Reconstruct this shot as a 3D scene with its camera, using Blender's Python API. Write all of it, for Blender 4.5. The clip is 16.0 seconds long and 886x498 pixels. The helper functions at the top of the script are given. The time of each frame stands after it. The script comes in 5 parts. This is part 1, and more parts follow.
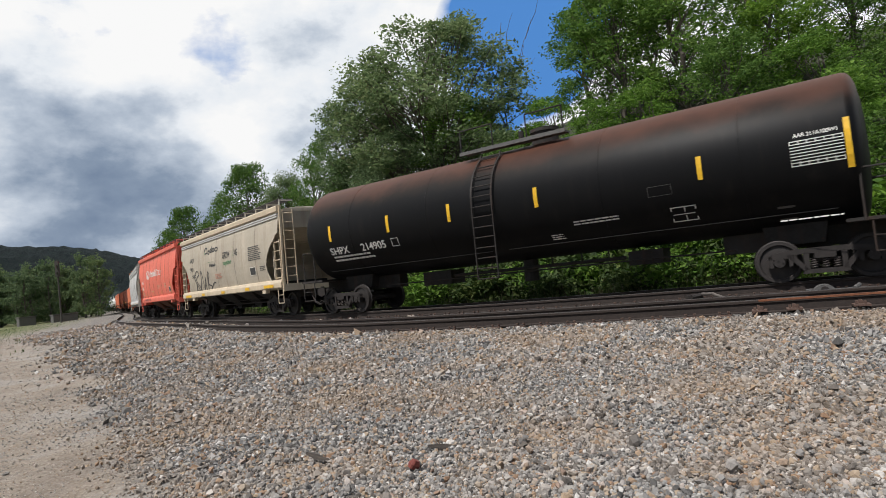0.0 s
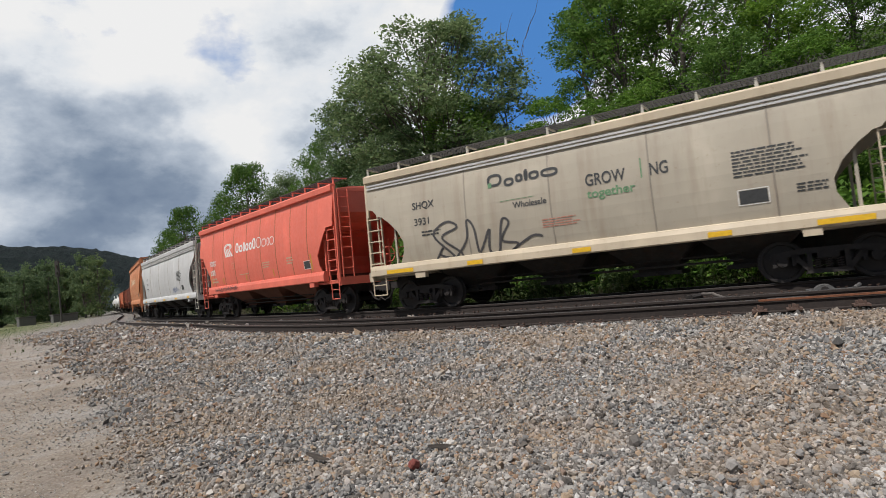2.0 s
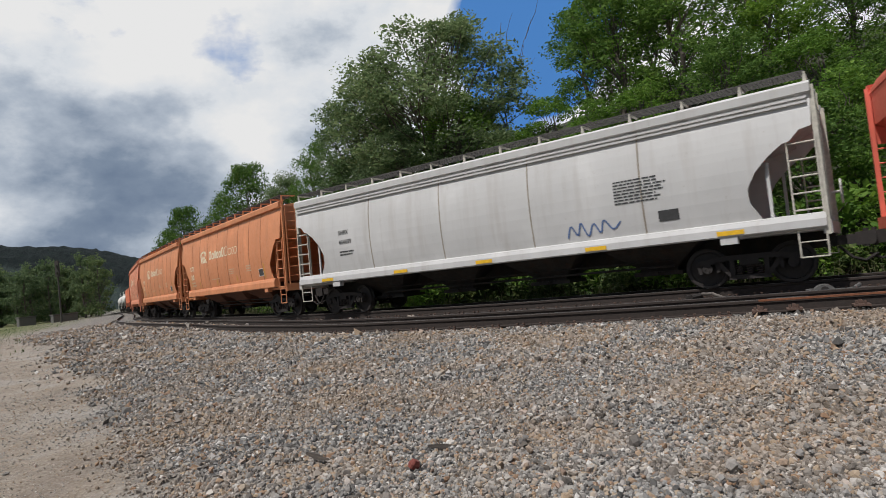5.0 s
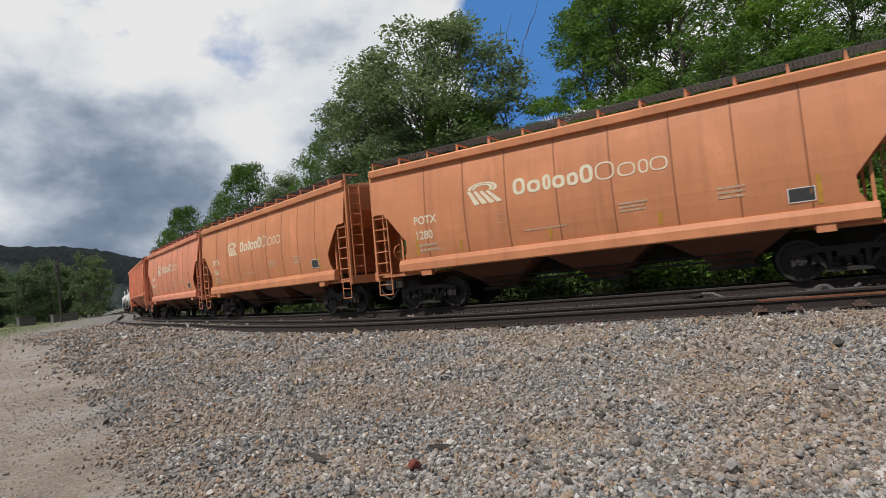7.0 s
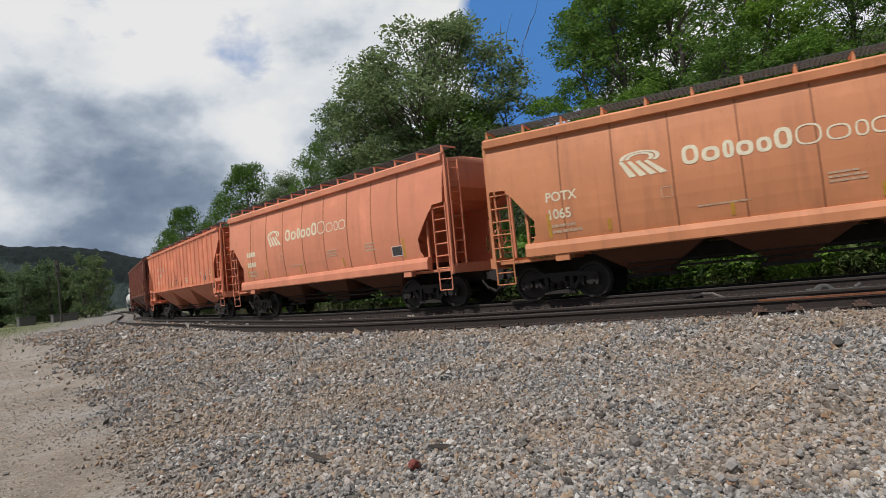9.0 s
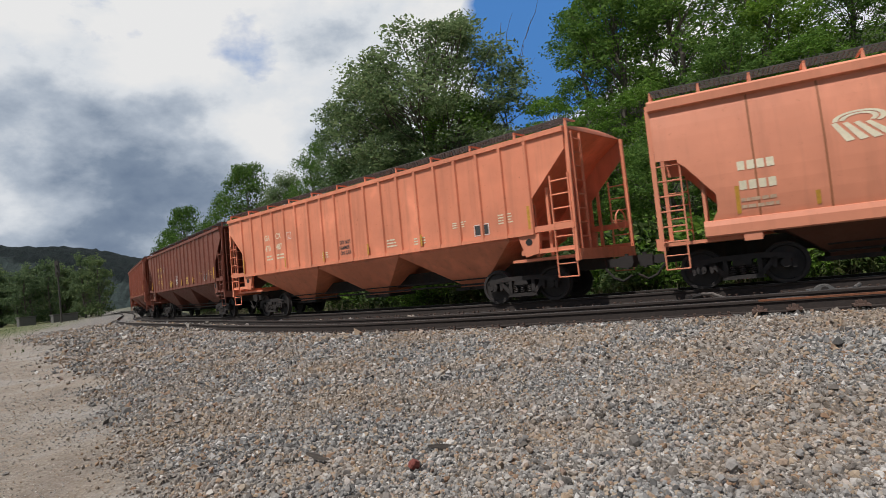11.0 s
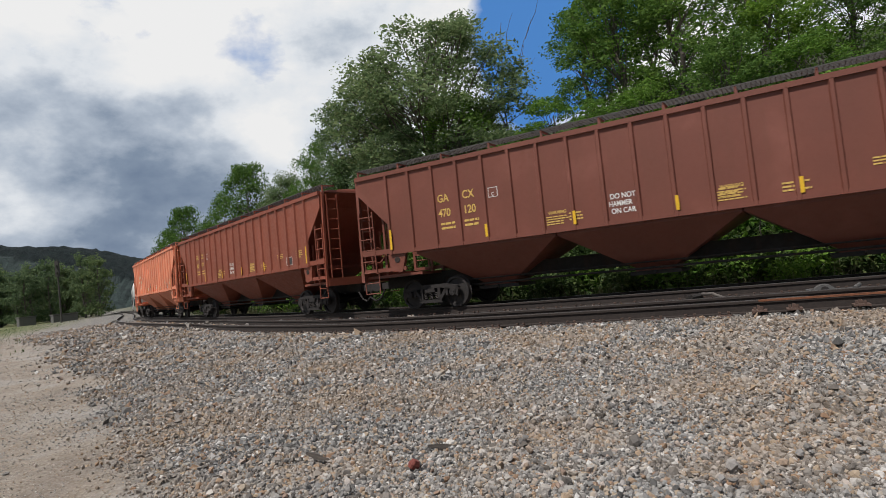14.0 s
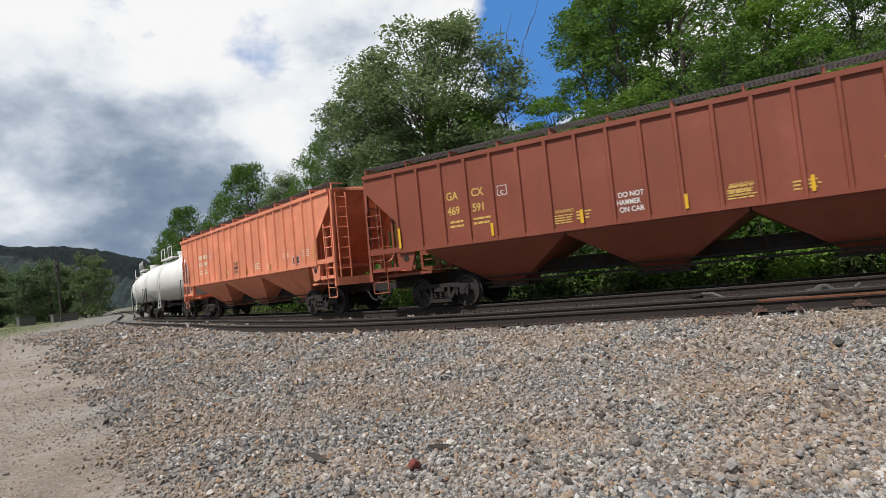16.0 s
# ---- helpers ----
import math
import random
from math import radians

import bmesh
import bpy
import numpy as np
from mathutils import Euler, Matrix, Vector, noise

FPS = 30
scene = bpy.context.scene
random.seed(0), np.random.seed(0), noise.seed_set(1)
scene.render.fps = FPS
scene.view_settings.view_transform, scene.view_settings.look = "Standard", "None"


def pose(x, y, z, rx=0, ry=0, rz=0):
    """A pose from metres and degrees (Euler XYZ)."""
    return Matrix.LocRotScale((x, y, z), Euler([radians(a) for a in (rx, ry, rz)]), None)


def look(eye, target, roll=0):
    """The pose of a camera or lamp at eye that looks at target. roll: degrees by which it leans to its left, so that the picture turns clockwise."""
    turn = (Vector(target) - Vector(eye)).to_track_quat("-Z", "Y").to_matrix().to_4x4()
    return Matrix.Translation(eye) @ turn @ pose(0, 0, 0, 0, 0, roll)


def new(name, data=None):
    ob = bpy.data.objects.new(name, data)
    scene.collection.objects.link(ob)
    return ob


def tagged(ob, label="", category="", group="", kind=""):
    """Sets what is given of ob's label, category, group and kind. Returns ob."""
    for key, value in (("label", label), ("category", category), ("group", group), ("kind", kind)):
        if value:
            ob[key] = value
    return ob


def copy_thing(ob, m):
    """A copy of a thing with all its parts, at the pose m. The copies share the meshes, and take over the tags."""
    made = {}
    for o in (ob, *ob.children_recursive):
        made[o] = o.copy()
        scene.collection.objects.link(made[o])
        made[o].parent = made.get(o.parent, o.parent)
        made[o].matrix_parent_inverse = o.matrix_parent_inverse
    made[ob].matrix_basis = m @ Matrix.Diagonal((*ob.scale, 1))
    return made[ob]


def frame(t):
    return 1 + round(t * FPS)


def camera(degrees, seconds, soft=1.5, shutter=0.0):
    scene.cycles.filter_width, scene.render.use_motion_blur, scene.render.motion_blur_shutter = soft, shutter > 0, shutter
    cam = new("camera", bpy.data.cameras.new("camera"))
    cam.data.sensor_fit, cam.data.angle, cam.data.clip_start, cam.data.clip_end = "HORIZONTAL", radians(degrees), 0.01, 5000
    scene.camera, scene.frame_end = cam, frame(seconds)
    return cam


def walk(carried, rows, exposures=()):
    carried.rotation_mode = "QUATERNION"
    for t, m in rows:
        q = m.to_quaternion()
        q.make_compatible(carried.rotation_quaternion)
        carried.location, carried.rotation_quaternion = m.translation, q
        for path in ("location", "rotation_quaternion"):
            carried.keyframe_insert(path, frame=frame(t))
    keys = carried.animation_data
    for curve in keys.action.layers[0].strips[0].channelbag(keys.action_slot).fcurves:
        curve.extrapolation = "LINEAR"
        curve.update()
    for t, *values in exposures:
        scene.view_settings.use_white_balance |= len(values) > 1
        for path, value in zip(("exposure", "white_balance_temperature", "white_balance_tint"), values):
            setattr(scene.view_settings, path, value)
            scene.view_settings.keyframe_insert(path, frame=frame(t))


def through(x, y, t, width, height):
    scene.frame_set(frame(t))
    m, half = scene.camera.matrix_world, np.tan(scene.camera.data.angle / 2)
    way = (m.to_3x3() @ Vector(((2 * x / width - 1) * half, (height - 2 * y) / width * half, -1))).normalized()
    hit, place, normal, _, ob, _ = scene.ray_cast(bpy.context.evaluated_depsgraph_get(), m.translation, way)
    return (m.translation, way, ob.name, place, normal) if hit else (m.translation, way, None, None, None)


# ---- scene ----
# ---- camera ----
EYE = (0.0, 0.0, 1.107)
PITCH, LEAN = 0.03845, -6.241
cam = camera(73.0, 16.0, soft=0.8, shutter=0.1)
_pose = look(EYE, (0.0, math.cos(PITCH), EYE[2] + math.sin(PITCH)), LEAN)
walk(cam, [(0.0, _pose), (16.0, _pose)], exposures=[(0.0, 0.12), (1.5, 0.02), (3.5, -0.1), (7.0, -0.13), (12.5, -0.1), (14.5, 0.0), (16.0, 0.1)])

# ---- the line of the main track, by its curvature along the way ----
BANK = 0.02
SPEED, GAIN = 9.741, 0.00372
REACH, LEAD = 1.1438, 0.347  # the wagons' true length over their drawing, and the head's start
K_AT = np.array([-500, -330, -250, -190, -130, -95, -62, -38, -20, -8, 4, 14, 300.0])
K_IS = np.array([-0.00023, -0.00023, -0.00023, -0.00023, -0.00049, -0.0016, 0.00028, 0.00743, 0.00064, 0.01415, 0.02719, 0.00481, 0.0])
LINE_S = np.linspace(-400, 220, 4961)
_k = np.interp(LINE_S, K_AT, K_IS)
_d = LINE_S[1] - LINE_S[0]
LINE_A = np.concatenate([[0], np.cumsum((_k[1:] + _k[:-1]) / 2 * _d)])
LINE_A = LINE_A - np.interp(0, LINE_S, LINE_A) - 0.6922
_c, _s = np.cos(LINE_A), np.sin(LINE_A)
LINE_X = np.concatenate([[0], np.cumsum((_c[1:] + _c[:-1]) / 2 * _d)])
LINE_Y = np.concatenate([[0], np.cumsum((_s[1:] + _s[:-1]) / 2 * _d)])
LINE_X = LINE_X - np.interp(0, LINE_S, LINE_X)
LINE_Y = LINE_Y - np.interp(0, LINE_S, LINE_Y) + 19.719


def on_line(s, lat=0.0, z=0.0):
    """World place at s metres along the main track, lat metres to its camera side, z over its rails."""
    a = np.interp(s, LINE_S, LINE_A)
    l = lat * math.cos(BANK) - z * math.sin(BANK)
    return (np.interp(s, LINE_S, LINE_X) + l * np.sin(a), np.interp(s, LINE_S, LINE_Y) - l * np.cos(a), z * math.cos(BANK) + lat * math.sin(BANK) + 0 * s)


def near_lat(s):
    """How far the near track lies to the camera's side of the main one."""
    return 3.61 + 0.0996 * np.clip(s, -14.0, 0.0)


NEAR_Z = -0.0967


def car_pose(s, half):
    """Pose of a car whose bogies stand half metres either side of s."""
    x0, y0, _ = on_line(s - half)
    x1, y1, _ = on_line(s + half)
    yaw = math.atan2(y1 - y0, x1 - x0)
    return Matrix.Translation(((x0 + x1) / 2, (y0 + y1) / 2, 0)) @ Matrix.Rotation(yaw, 4, "Z") @ Matrix.Rotation(-BANK, 4, "X")

# ---- light ----
SUN_FROM = Vector((-0.45, -0.47, 1.12)).normalized()
world = bpy.data.worlds.new("world")
scene.world = world
world.use_nodes = True
_sky = world.node_tree.nodes.new("ShaderNodeTexSky")
_sky.sky_type, _sky.sun_disc = "NISHITA", False
_sky.sun_elevation, _sky.sun_rotation = math.asin(SUN_FROM.z), math.atan2(SUN_FROM.x, SUN_FROM.y)
_sky.dust_density = 1.5
world.node_tree.links.new(_sky.outputs[0], world.node_tree.nodes["Background"].inputs[0])
world.node_tree.nodes["Background"].inputs[1].default_value = 0.06
sun = new("sun", bpy.data.lights.new("sun", "SUN"))
sun.data.energy, sun.data.angle, sun.data.color = 4.1, radians(0.6), (1.0, 0.98, 0.955)
sun.matrix_world = look(SUN_FROM * 50, (0, 0, 0))


# ---- materials ----
def mat(name):
    m = bpy.data.materials.new(name)
    m.use_nodes = True
    nt = m.node_tree
    return m, nt, nt.nodes["Principled BSDF"]


def node(nt, kind, **kw):
    n = nt.nodes.new("ShaderNode" + kind)
    for k, v in kw.items():
        if k in n.inputs:
            n.inputs[k].default_value = v
    return n


def noise_of(nt, scale, detail=4.0, coord=None, rough=0.6, stretch=None):
    tc = node(nt, "TexCoord")
    src = tc.outputs["Object"]
    if stretch:
        mp = node(nt, "Mapping")
        mp.inputs["Scale"].default_value = stretch
        nt.links.new(src, mp.inputs[0])
        src = mp.outputs[0]
    n = node(nt, "TexNoise", Scale=scale, Detail=detail, Roughness=rough)
    nt.links.new(src, n.inputs["Vector"])
    return n.outputs["Fac"]


def ramp(nt, fac, stops):
    r = node(nt, "ValToRGB")
    e = r.color_ramp.elements
    while len(e) < len(stops):
        e.new(0.5)
    for el, (pos, col) in zip(e, stops):
        el.position = pos
        el.color = (*col, 1) if len(col) == 3 else col
    nt.links.new(fac, r.inputs[0])
    return r.outputs[0]


def mix(nt, fac, a, b, how="MIX"):
    m = node(nt, "Mix")
    m.data_type, m.blend_type = "RGBA", how
    for sock, v in ((m.inputs[0], fac), (m.inputs[6], a), (m.inputs[7], b)):
        if hasattr(v, "is_linked") or isinstance(v, bpy.types.NodeSocket):
            nt.links.new(v, sock)
        elif isinstance(v, (int, float)):
            sock.default_value = v
        else:
            sock.default_value = (*v, 1)
    return m.outputs[2]


def bump(nt, bsdf, fac, strength=0.3, dist=0.01):
    b = node(nt, "Bump", Strength=strength, Distance=dist)
    nt.links.new(fac, b.inputs["Height"])
    nt.links.new(b.outputs[0], bsdf.inputs["Normal"])


def paint(name, col, rust=(0.12, 0.045, 0.02), wear=0.35, rough=0.5, fade=0.25, streak=0.5, top_rust=None):
    """Weathered painted steel: sun-faded patches, streaks that run down, small rust."""
    m, nt, b = mat(name)
    pale = tuple(min(1.0, c * (1 + fade) + 0.06 * fade) for c in col)
    deep = tuple(c * (1 - 0.55 * fade) for c in col)
    c = ramp(nt, noise_of(nt, 0.55, 3), [(0.3, deep), (0.55, col), (0.75, pale)])
    run = noise_of(nt, 1.6, 5, stretch=(2.2, 2.2, 0.16))
    c = mix(nt, ramp(nt, run, [(0.5, (0, 0, 0)), (0.78, (streak,) * 3)]), c, tuple(0.5 * (u + v) for u, v in zip(deep, rust)))
    fine = noise_of(nt, 7.0, 8, rough=0.75)
    c = mix(nt, ramp(nt, fine, [(0.60, (0, 0, 0)), (0.70, (wear,) * 3)]), c, rust)
    nt.links.new(c, b.inputs["Base Color"])
    nt.links.new(ramp(nt, fine, [(0.3, (rough - 0.1,) * 3), (0.7, (min(1, rough + 0.25),) * 3)]), b.inputs["Roughness"])
    bump(nt, b, noise_of(nt, 1.4, 3), 0.18, 0.02)
    return m


def plain(name, col, rough=0.6, metal=0.0, vary=0.25, scale=9.0):
    m, nt, b = mat(name)
    c = ramp(nt, noise_of(nt, scale, 6, rough=0.7), [(0.3, tuple(x * (1 - vary) for x in col)), (0.7, tuple(min(1, x * (1 + vary)) for x in col))])
    nt.links.new(c, b.inputs["Base Color"])
    b.inputs["Roughness"].default_value, b.inputs["Metallic"].default_value = rough, metal
    return m


M = {}
M["red"] = paint("salmon_red_paint", (0.70, 0.150, 0.098), wear=0.12, fade=0.18, streak=0.22)
M["orange"] = paint("faded_orange_paint", (0.58, 0.225, 0.10), wear=0.25, fade=0.22, streak=0.45)
M["orange2"] = paint("pink_orange_paint", (0.66, 0.245, 0.14), wear=0.2, fade=0.2, streak=0.3)
M["gorange"] = paint("dusty_orange_paint", (0.72, 0.245, 0.135), wear=0.4, fade=0.34, streak=0.45)
M["brown"] = paint("oxide_brown_paint", (0.175, 0.052, 0.032), wear=0.3, fade=0.25, streak=0.4)
M["oxide"] = paint("oxide_red_paint", (0.235, 0.058, 0.030), wear=0.3, fade=0.22, streak=0.4)
M["beige"] = paint("beige_grey_paint", (0.42, 0.365, 0.285), rust=(0.2, 0.11, 0.05), wear=0.3, fade=0.22, streak=0.55)
M["cream"] = paint("stained_cream_paint", (0.56, 0.46, 0.33), rust=(0.25, 0.12, 0.05), wear=0.4, fade=0.2, streak=0.4)
M["grey"] = paint("light_grey_paint", (0.52, 0.51, 0.50), rust=(0.2, 0.13, 0.08), wear=0.2, fade=0.15, streak=0.4)
M["white"] = paint("white_tank_paint", (0.72, 0.71, 0.68), rust=(0.3, 0.22, 0.15), wear=0.2, fade=0.1, streak=0.5)
M["seam"] = paint("rust_stained_seam", (0.34, 0.125, 0.055), wear=0.5, fade=0.3, streak=0.5)
M["seam_grey"] = paint("dirty_grey_seam", (0.30, 0.26, 0.21), wear=0.4)
# chute paint darkened to carry the shade under the body, with rust specks
M["chute_shade"] = paint("shade_dark_rusty_chute", (0.13, 0.05, 0.028), wear=0.5, rough=0.85, streak=0.6)
M["under"] = paint("grimy_underframe", (0.018, 0.015, 0.013), wear=0.4, rough=0.8)
M["iron"] = plain("cast_iron_grime", (0.028, 0.023, 0.021), 0.75, 0.2)
M["spring"] = plain("spring_steel", (0.05, 0.04, 0.036), 0.6, 0.3)
M["tread"] = plain("worn_wheel_steel", (0.03, 0.025, 0.023), 0.7, 0.2)
M["rail"] = plain("rusty_rail_steel", (0.030, 0.021, 0.017), 0.8, 0.1, 0.4, 14)
M["shine"] = plain("polished_rail_top", (0.24, 0.23, 0.22), 0.42, 0.85, 0.15)
M["rust"] = plain("orange_rust", (0.17, 0.062, 0.028), 0.85, 0.0, 0.45, 12)
M["plate"] = plain("rusty_plate", (0.10, 0.06, 0.045), 0.85, 0.0, 0.35, 14)
M["machine"] = plain("grey_cast_housing", (0.11, 0.105, 0.10), 0.7, 0.2)
M["cable"] = plain("dusty_rubber_hose", (0.10, 0.085, 0.075), 0.8)
M["letter_white"] = plain("worn_white_lettering", (0.72, 0.70, 0.66), 0.6, vary=0.12)
M["letter_cream"] = plain("cream_lettering", (0.70, 0.62, 0.45), 0.6, vary=0.12)
M["letter_gold"] = plain("faded_yellow_lettering", (0.62, 0.40, 0.10), 0.6, vary=0.15)
M["letter_dark"] = plain("dark_grey_lettering", (0.045, 0.045, 0.045), 0.6)
M["letter_green"] = plain("green_lettering", (0.12, 0.24, 0.12), 0.6)
M["letter_faint"] = plain("faint_tan_lettering", (0.52, 0.36, 0.24), 0.65)
M["letter_red"] = plain("faint_red_lettering", (0.45, 0.20, 0.14), 0.65)
M["tag"] = plain("grey_spray_paint", (0.07, 0.065, 0.065), 0.6)
M["blue_tag"] = plain("blue_spray_paint", (0.10, 0.16, 0.32), 0.6)
M["yellow"] = plain("yellow_reflective_tape", (0.72, 0.42, 0.02), 0.45, vary=0.15)
M["ochre"] = plain("dirty_yellow_tape", (0.50, 0.26, 0.03), 0.6)
M["ladder_white"] = plain("worn_white_steel", (0.45, 0.42, 0.36), 0.6)
M["grating"] = plain("dark_walkway_grating", (0.07, 0.065, 0.06), 0.7, 0.2)
M["concrete"] = plain("weathered_concrete", (0.13, 0.125, 0.115), 0.9)
M["pole"] = plain("dark_weathered_pole", (0.05, 0.045, 0.04), 0.9)


def black_tank():
    """Black tank paint, browned by rust and heat along the crown."""
    m, nt, b = mat("black_tank_paint")
    tc = node(nt, "TexCoord")
    sep = node(nt, "SeparateXYZ")
    nt.links.new(tc.outputs["Object"], sep.inputs[0])
    n = noise_of(nt, 0.9, 5)
    add = node(nt, "Math")
    add.operation = "MULTIPLY_ADD"
    nt.links.new(n, add.inputs[0])
    add.inputs[1].default_value = 0.9
    nt.links.new(sep.outputs[2], add.inputs[2])
    rng = node(nt, "MapRange")
    for i, v in enumerate((3.95, 4.75, 0.0, 1.0)):
        rng.inputs[1 + i].default_value = v
    nt.links.new(add.outputs[0], rng.inputs[0])
    c = ramp(nt, rng.outputs[0], [(0.0, (0.0055, 0.0055, 0.006)), (0.35, (0.014, 0.010, 0.008)), (0.8, (0.055, 0.026, 0.018)), (1.0, (0.075, 0.033, 0.022))])
    c = mix(nt, ramp(nt, noise_of(nt, 1.5, 5, stretch=(2, 2, 0.2)), [(0.55, (0, 0, 0)), (0.85, (0.2,) * 3)]), c, (0.05, 0.04, 0.033))
    nt.links.new(c, b.inputs["Base Color"])
    b.inputs["Roughness"].default_value = 0.5
    b.inputs["Specular IOR Level"].default_value = 0.14
    bump(nt, b, noise_of(nt, 1.2, 2), 0.12, 0.02)
    return m


M["black"] = black_tank()


def stone_mat():
    m, nt, b = mat("crushed_stone")
    g = node(nt, "NewGeometry")
    c = ramp(nt, g.outputs["Random Per Island"], [(0.0, (0.045, 0.044, 0.043)), (0.22, (0.12, 0.118, 0.115)), (0.45, (0.25, 0.243, 0.232)),
                                                   (0.62, (0.34, 0.325, 0.30)), (0.74, (0.34, 0.255, 0.17)), (0.84, (0.22, 0.12, 0.068)), (0.91, (0.60, 0.58, 0.55)), (1.0, (0.14, 0.12, 0.11))])
    c = mix(nt, ramp(nt, noise_of(nt, 60, 6, rough=0.8), [(0.3, (0.0,) * 3), (0.7, (0.3,) * 3)]), c, (0.2, 0.175, 0.15))
    tan = ramp(nt, noise_of(nt, 0.5, 3), [(0.42, (0, 0, 0)), (0.64, (0.4,) * 3)])
    c = mix(nt, tan, c, (0.30, 0.20, 0.115))
    nt.links.new(c, b.inputs["Base Color"])
    b.inputs["Roughness"].default_value = 0.9
    bump(nt, b, noise_of(nt, 90, 5), 0.4, 0.006)
    return m


M["stone"] = stone_mat()


def stone_piece_mat():
    m, nt, b = mat("single_crushed_stone")
    g = node(nt, "ObjectInfo")
    c = ramp(nt, g.outputs["Random"], [(0.0, (0.10, 0.095, 0.09)), (0.3, (0.24, 0.23, 0.22)), (0.55, (0.35, 0.32, 0.29)), (0.75, (0.33, 0.22, 0.14)), (0.88, (0.5, 0.47, 0.44)), (1.0, (0.16, 0.14, 0.13))])
    c = mix(nt, ramp(nt, noise_of(nt, 30, 6, rough=0.8), [(0.3, (0.0,) * 3), (0.7, (0.5,) * 3)]), c, (0.2, 0.175, 0.15))
    nt.links.new(c, b.inputs["Base Color"])
    b.inputs["Roughness"].default_value = 0.9
    bump(nt, b, noise_of(nt, 40, 5), 0.4, 0.006)
    return m


M["stone_piece"] = stone_piece_mat()


def ground_mat():
    """Gravel, tan dirt and grass, by the zone written on the sheet."""
    m, nt, b = mat("ground_surface")
    z = node(nt, "VertexColor")
    z.layer_name = "zone"
    sep = node(nt, "SeparateColor")
    nt.links.new(z.outputs[0], sep.inputs[0])
    v = node(nt, "TexVoronoi", Scale=16.0)
    tc = node(nt, "TexCoord")
    nt.links.new(tc.outputs["Object"], v.inputs["Vector"])
    hue = node(nt, "SeparateColor")
    nt.links.new(v.outputs["Color"], hue.inputs[0])
    # gravel tones darkened to give shaded gaps between the loose stones
    gravel = ramp(nt, hue.outputs[0], [(0.0, (0.06, 0.056, 0.052)), (0.3, (0.12, 0.115, 0.11)), (0.6, (0.20, 0.19, 0.175)), (0.8, (0.18, 0.14, 0.10)), (1.0, (0.30, 0.29, 0.27))])
    n1, n2 = noise_of(nt, 0.7, 5), noise_of(nt, 22, 8, rough=0.8)
    dirt = ramp(nt, n1, [(0.36, (0.15, 0.092, 0.046)), (0.46, (0.26, 0.19, 0.12)), (0.56, (0.31, 0.265, 0.215)), (0.68, (0.36, 0.34, 0.31))])
    dirt = mix(nt, ramp(nt, noise_of(nt, 3.2, 7, rough=0.7), [(0.40, (0, 0, 0)), (0.68, (0.6,) * 3)]), dirt, (0.14, 0.105, 0.07))
    v2 = node(nt, "TexVoronoi", Scale=42.0)
    nt.links.new(tc.outputs["Object"], v2.inputs["Vector"])
    hue2 = node(nt, "SeparateColor")
    nt.links.new(v2.outputs["Color"], hue2.inputs[0])
    dirt = mix(nt, 0.40, dirt, ramp(nt, hue2.outputs[0], [(0.0, (0.10, 0.09, 0.08)), (0.5, (0.25, 0.235, 0.215)), (0.8, (0.33, 0.31, 0.29)), (1.0, (0.46, 0.44, 0.42))]))
    dirt = mix(nt, ramp(nt, n2, [(0.42, (0, 0, 0)), (0.66, (0.75,) * 3)]), dirt, (0.20, 0.17, 0.14))
    grass = ramp(nt, noise_of(nt, 3.0, 6), [(0.35, (0.06, 0.085, 0.025)), (0.6, (0.13, 0.13, 0.05)), (0.75, (0.25, 0.19, 0.10))])
    c = mix(nt, sep.outputs[0], gravel, dirt)
    c = mix(nt, sep.outputs[1], c, grass)
    litter = ramp(nt, noise_of(nt, 2.0, 7, rough=0.7), [(0.35, (0.018, 0.022, 0.010)), (0.6, (0.035, 0.045, 0.016)), (0.75, (0.07, 0.055, 0.03))])
    c = mix(nt, sep.outputs[2], c, litter)
    nt.links.new(c, b.inputs["Base Color"])
    b.inputs["Roughness"].default_value = 0.95
    h = node(nt, "Math")
    h.operation = "ADD"
    nt.links.new(v.outputs["Distance"], h.inputs[0])
    nt.links.new(n2, h.inputs[1])
    bump(nt, b, h.outputs[0], 0.6, 0.03)
    return m


M["ground"] = ground_mat()


def wood_mat():
    m, nt, b = mat("creosoted_tie_wood")
    c = ramp(nt, noise_of(nt, 5, 6, stretch=(1, 8, 8), rough=0.7), [(0.3, (0.022, 0.018, 0.016)), (0.6, (0.06, 0.048, 0.038)), (0.8, (0.11, 0.09, 0.07))])
    nt.links.new(c, b.inputs["Base Color"])
    b.inputs["Roughness"].default_value = 0.9
    bump(nt, b, noise_of(nt, 6, 6, stretch=(1, 10, 10)), 0.5, 0.01)
    return m


M["wood"] = wood_mat()


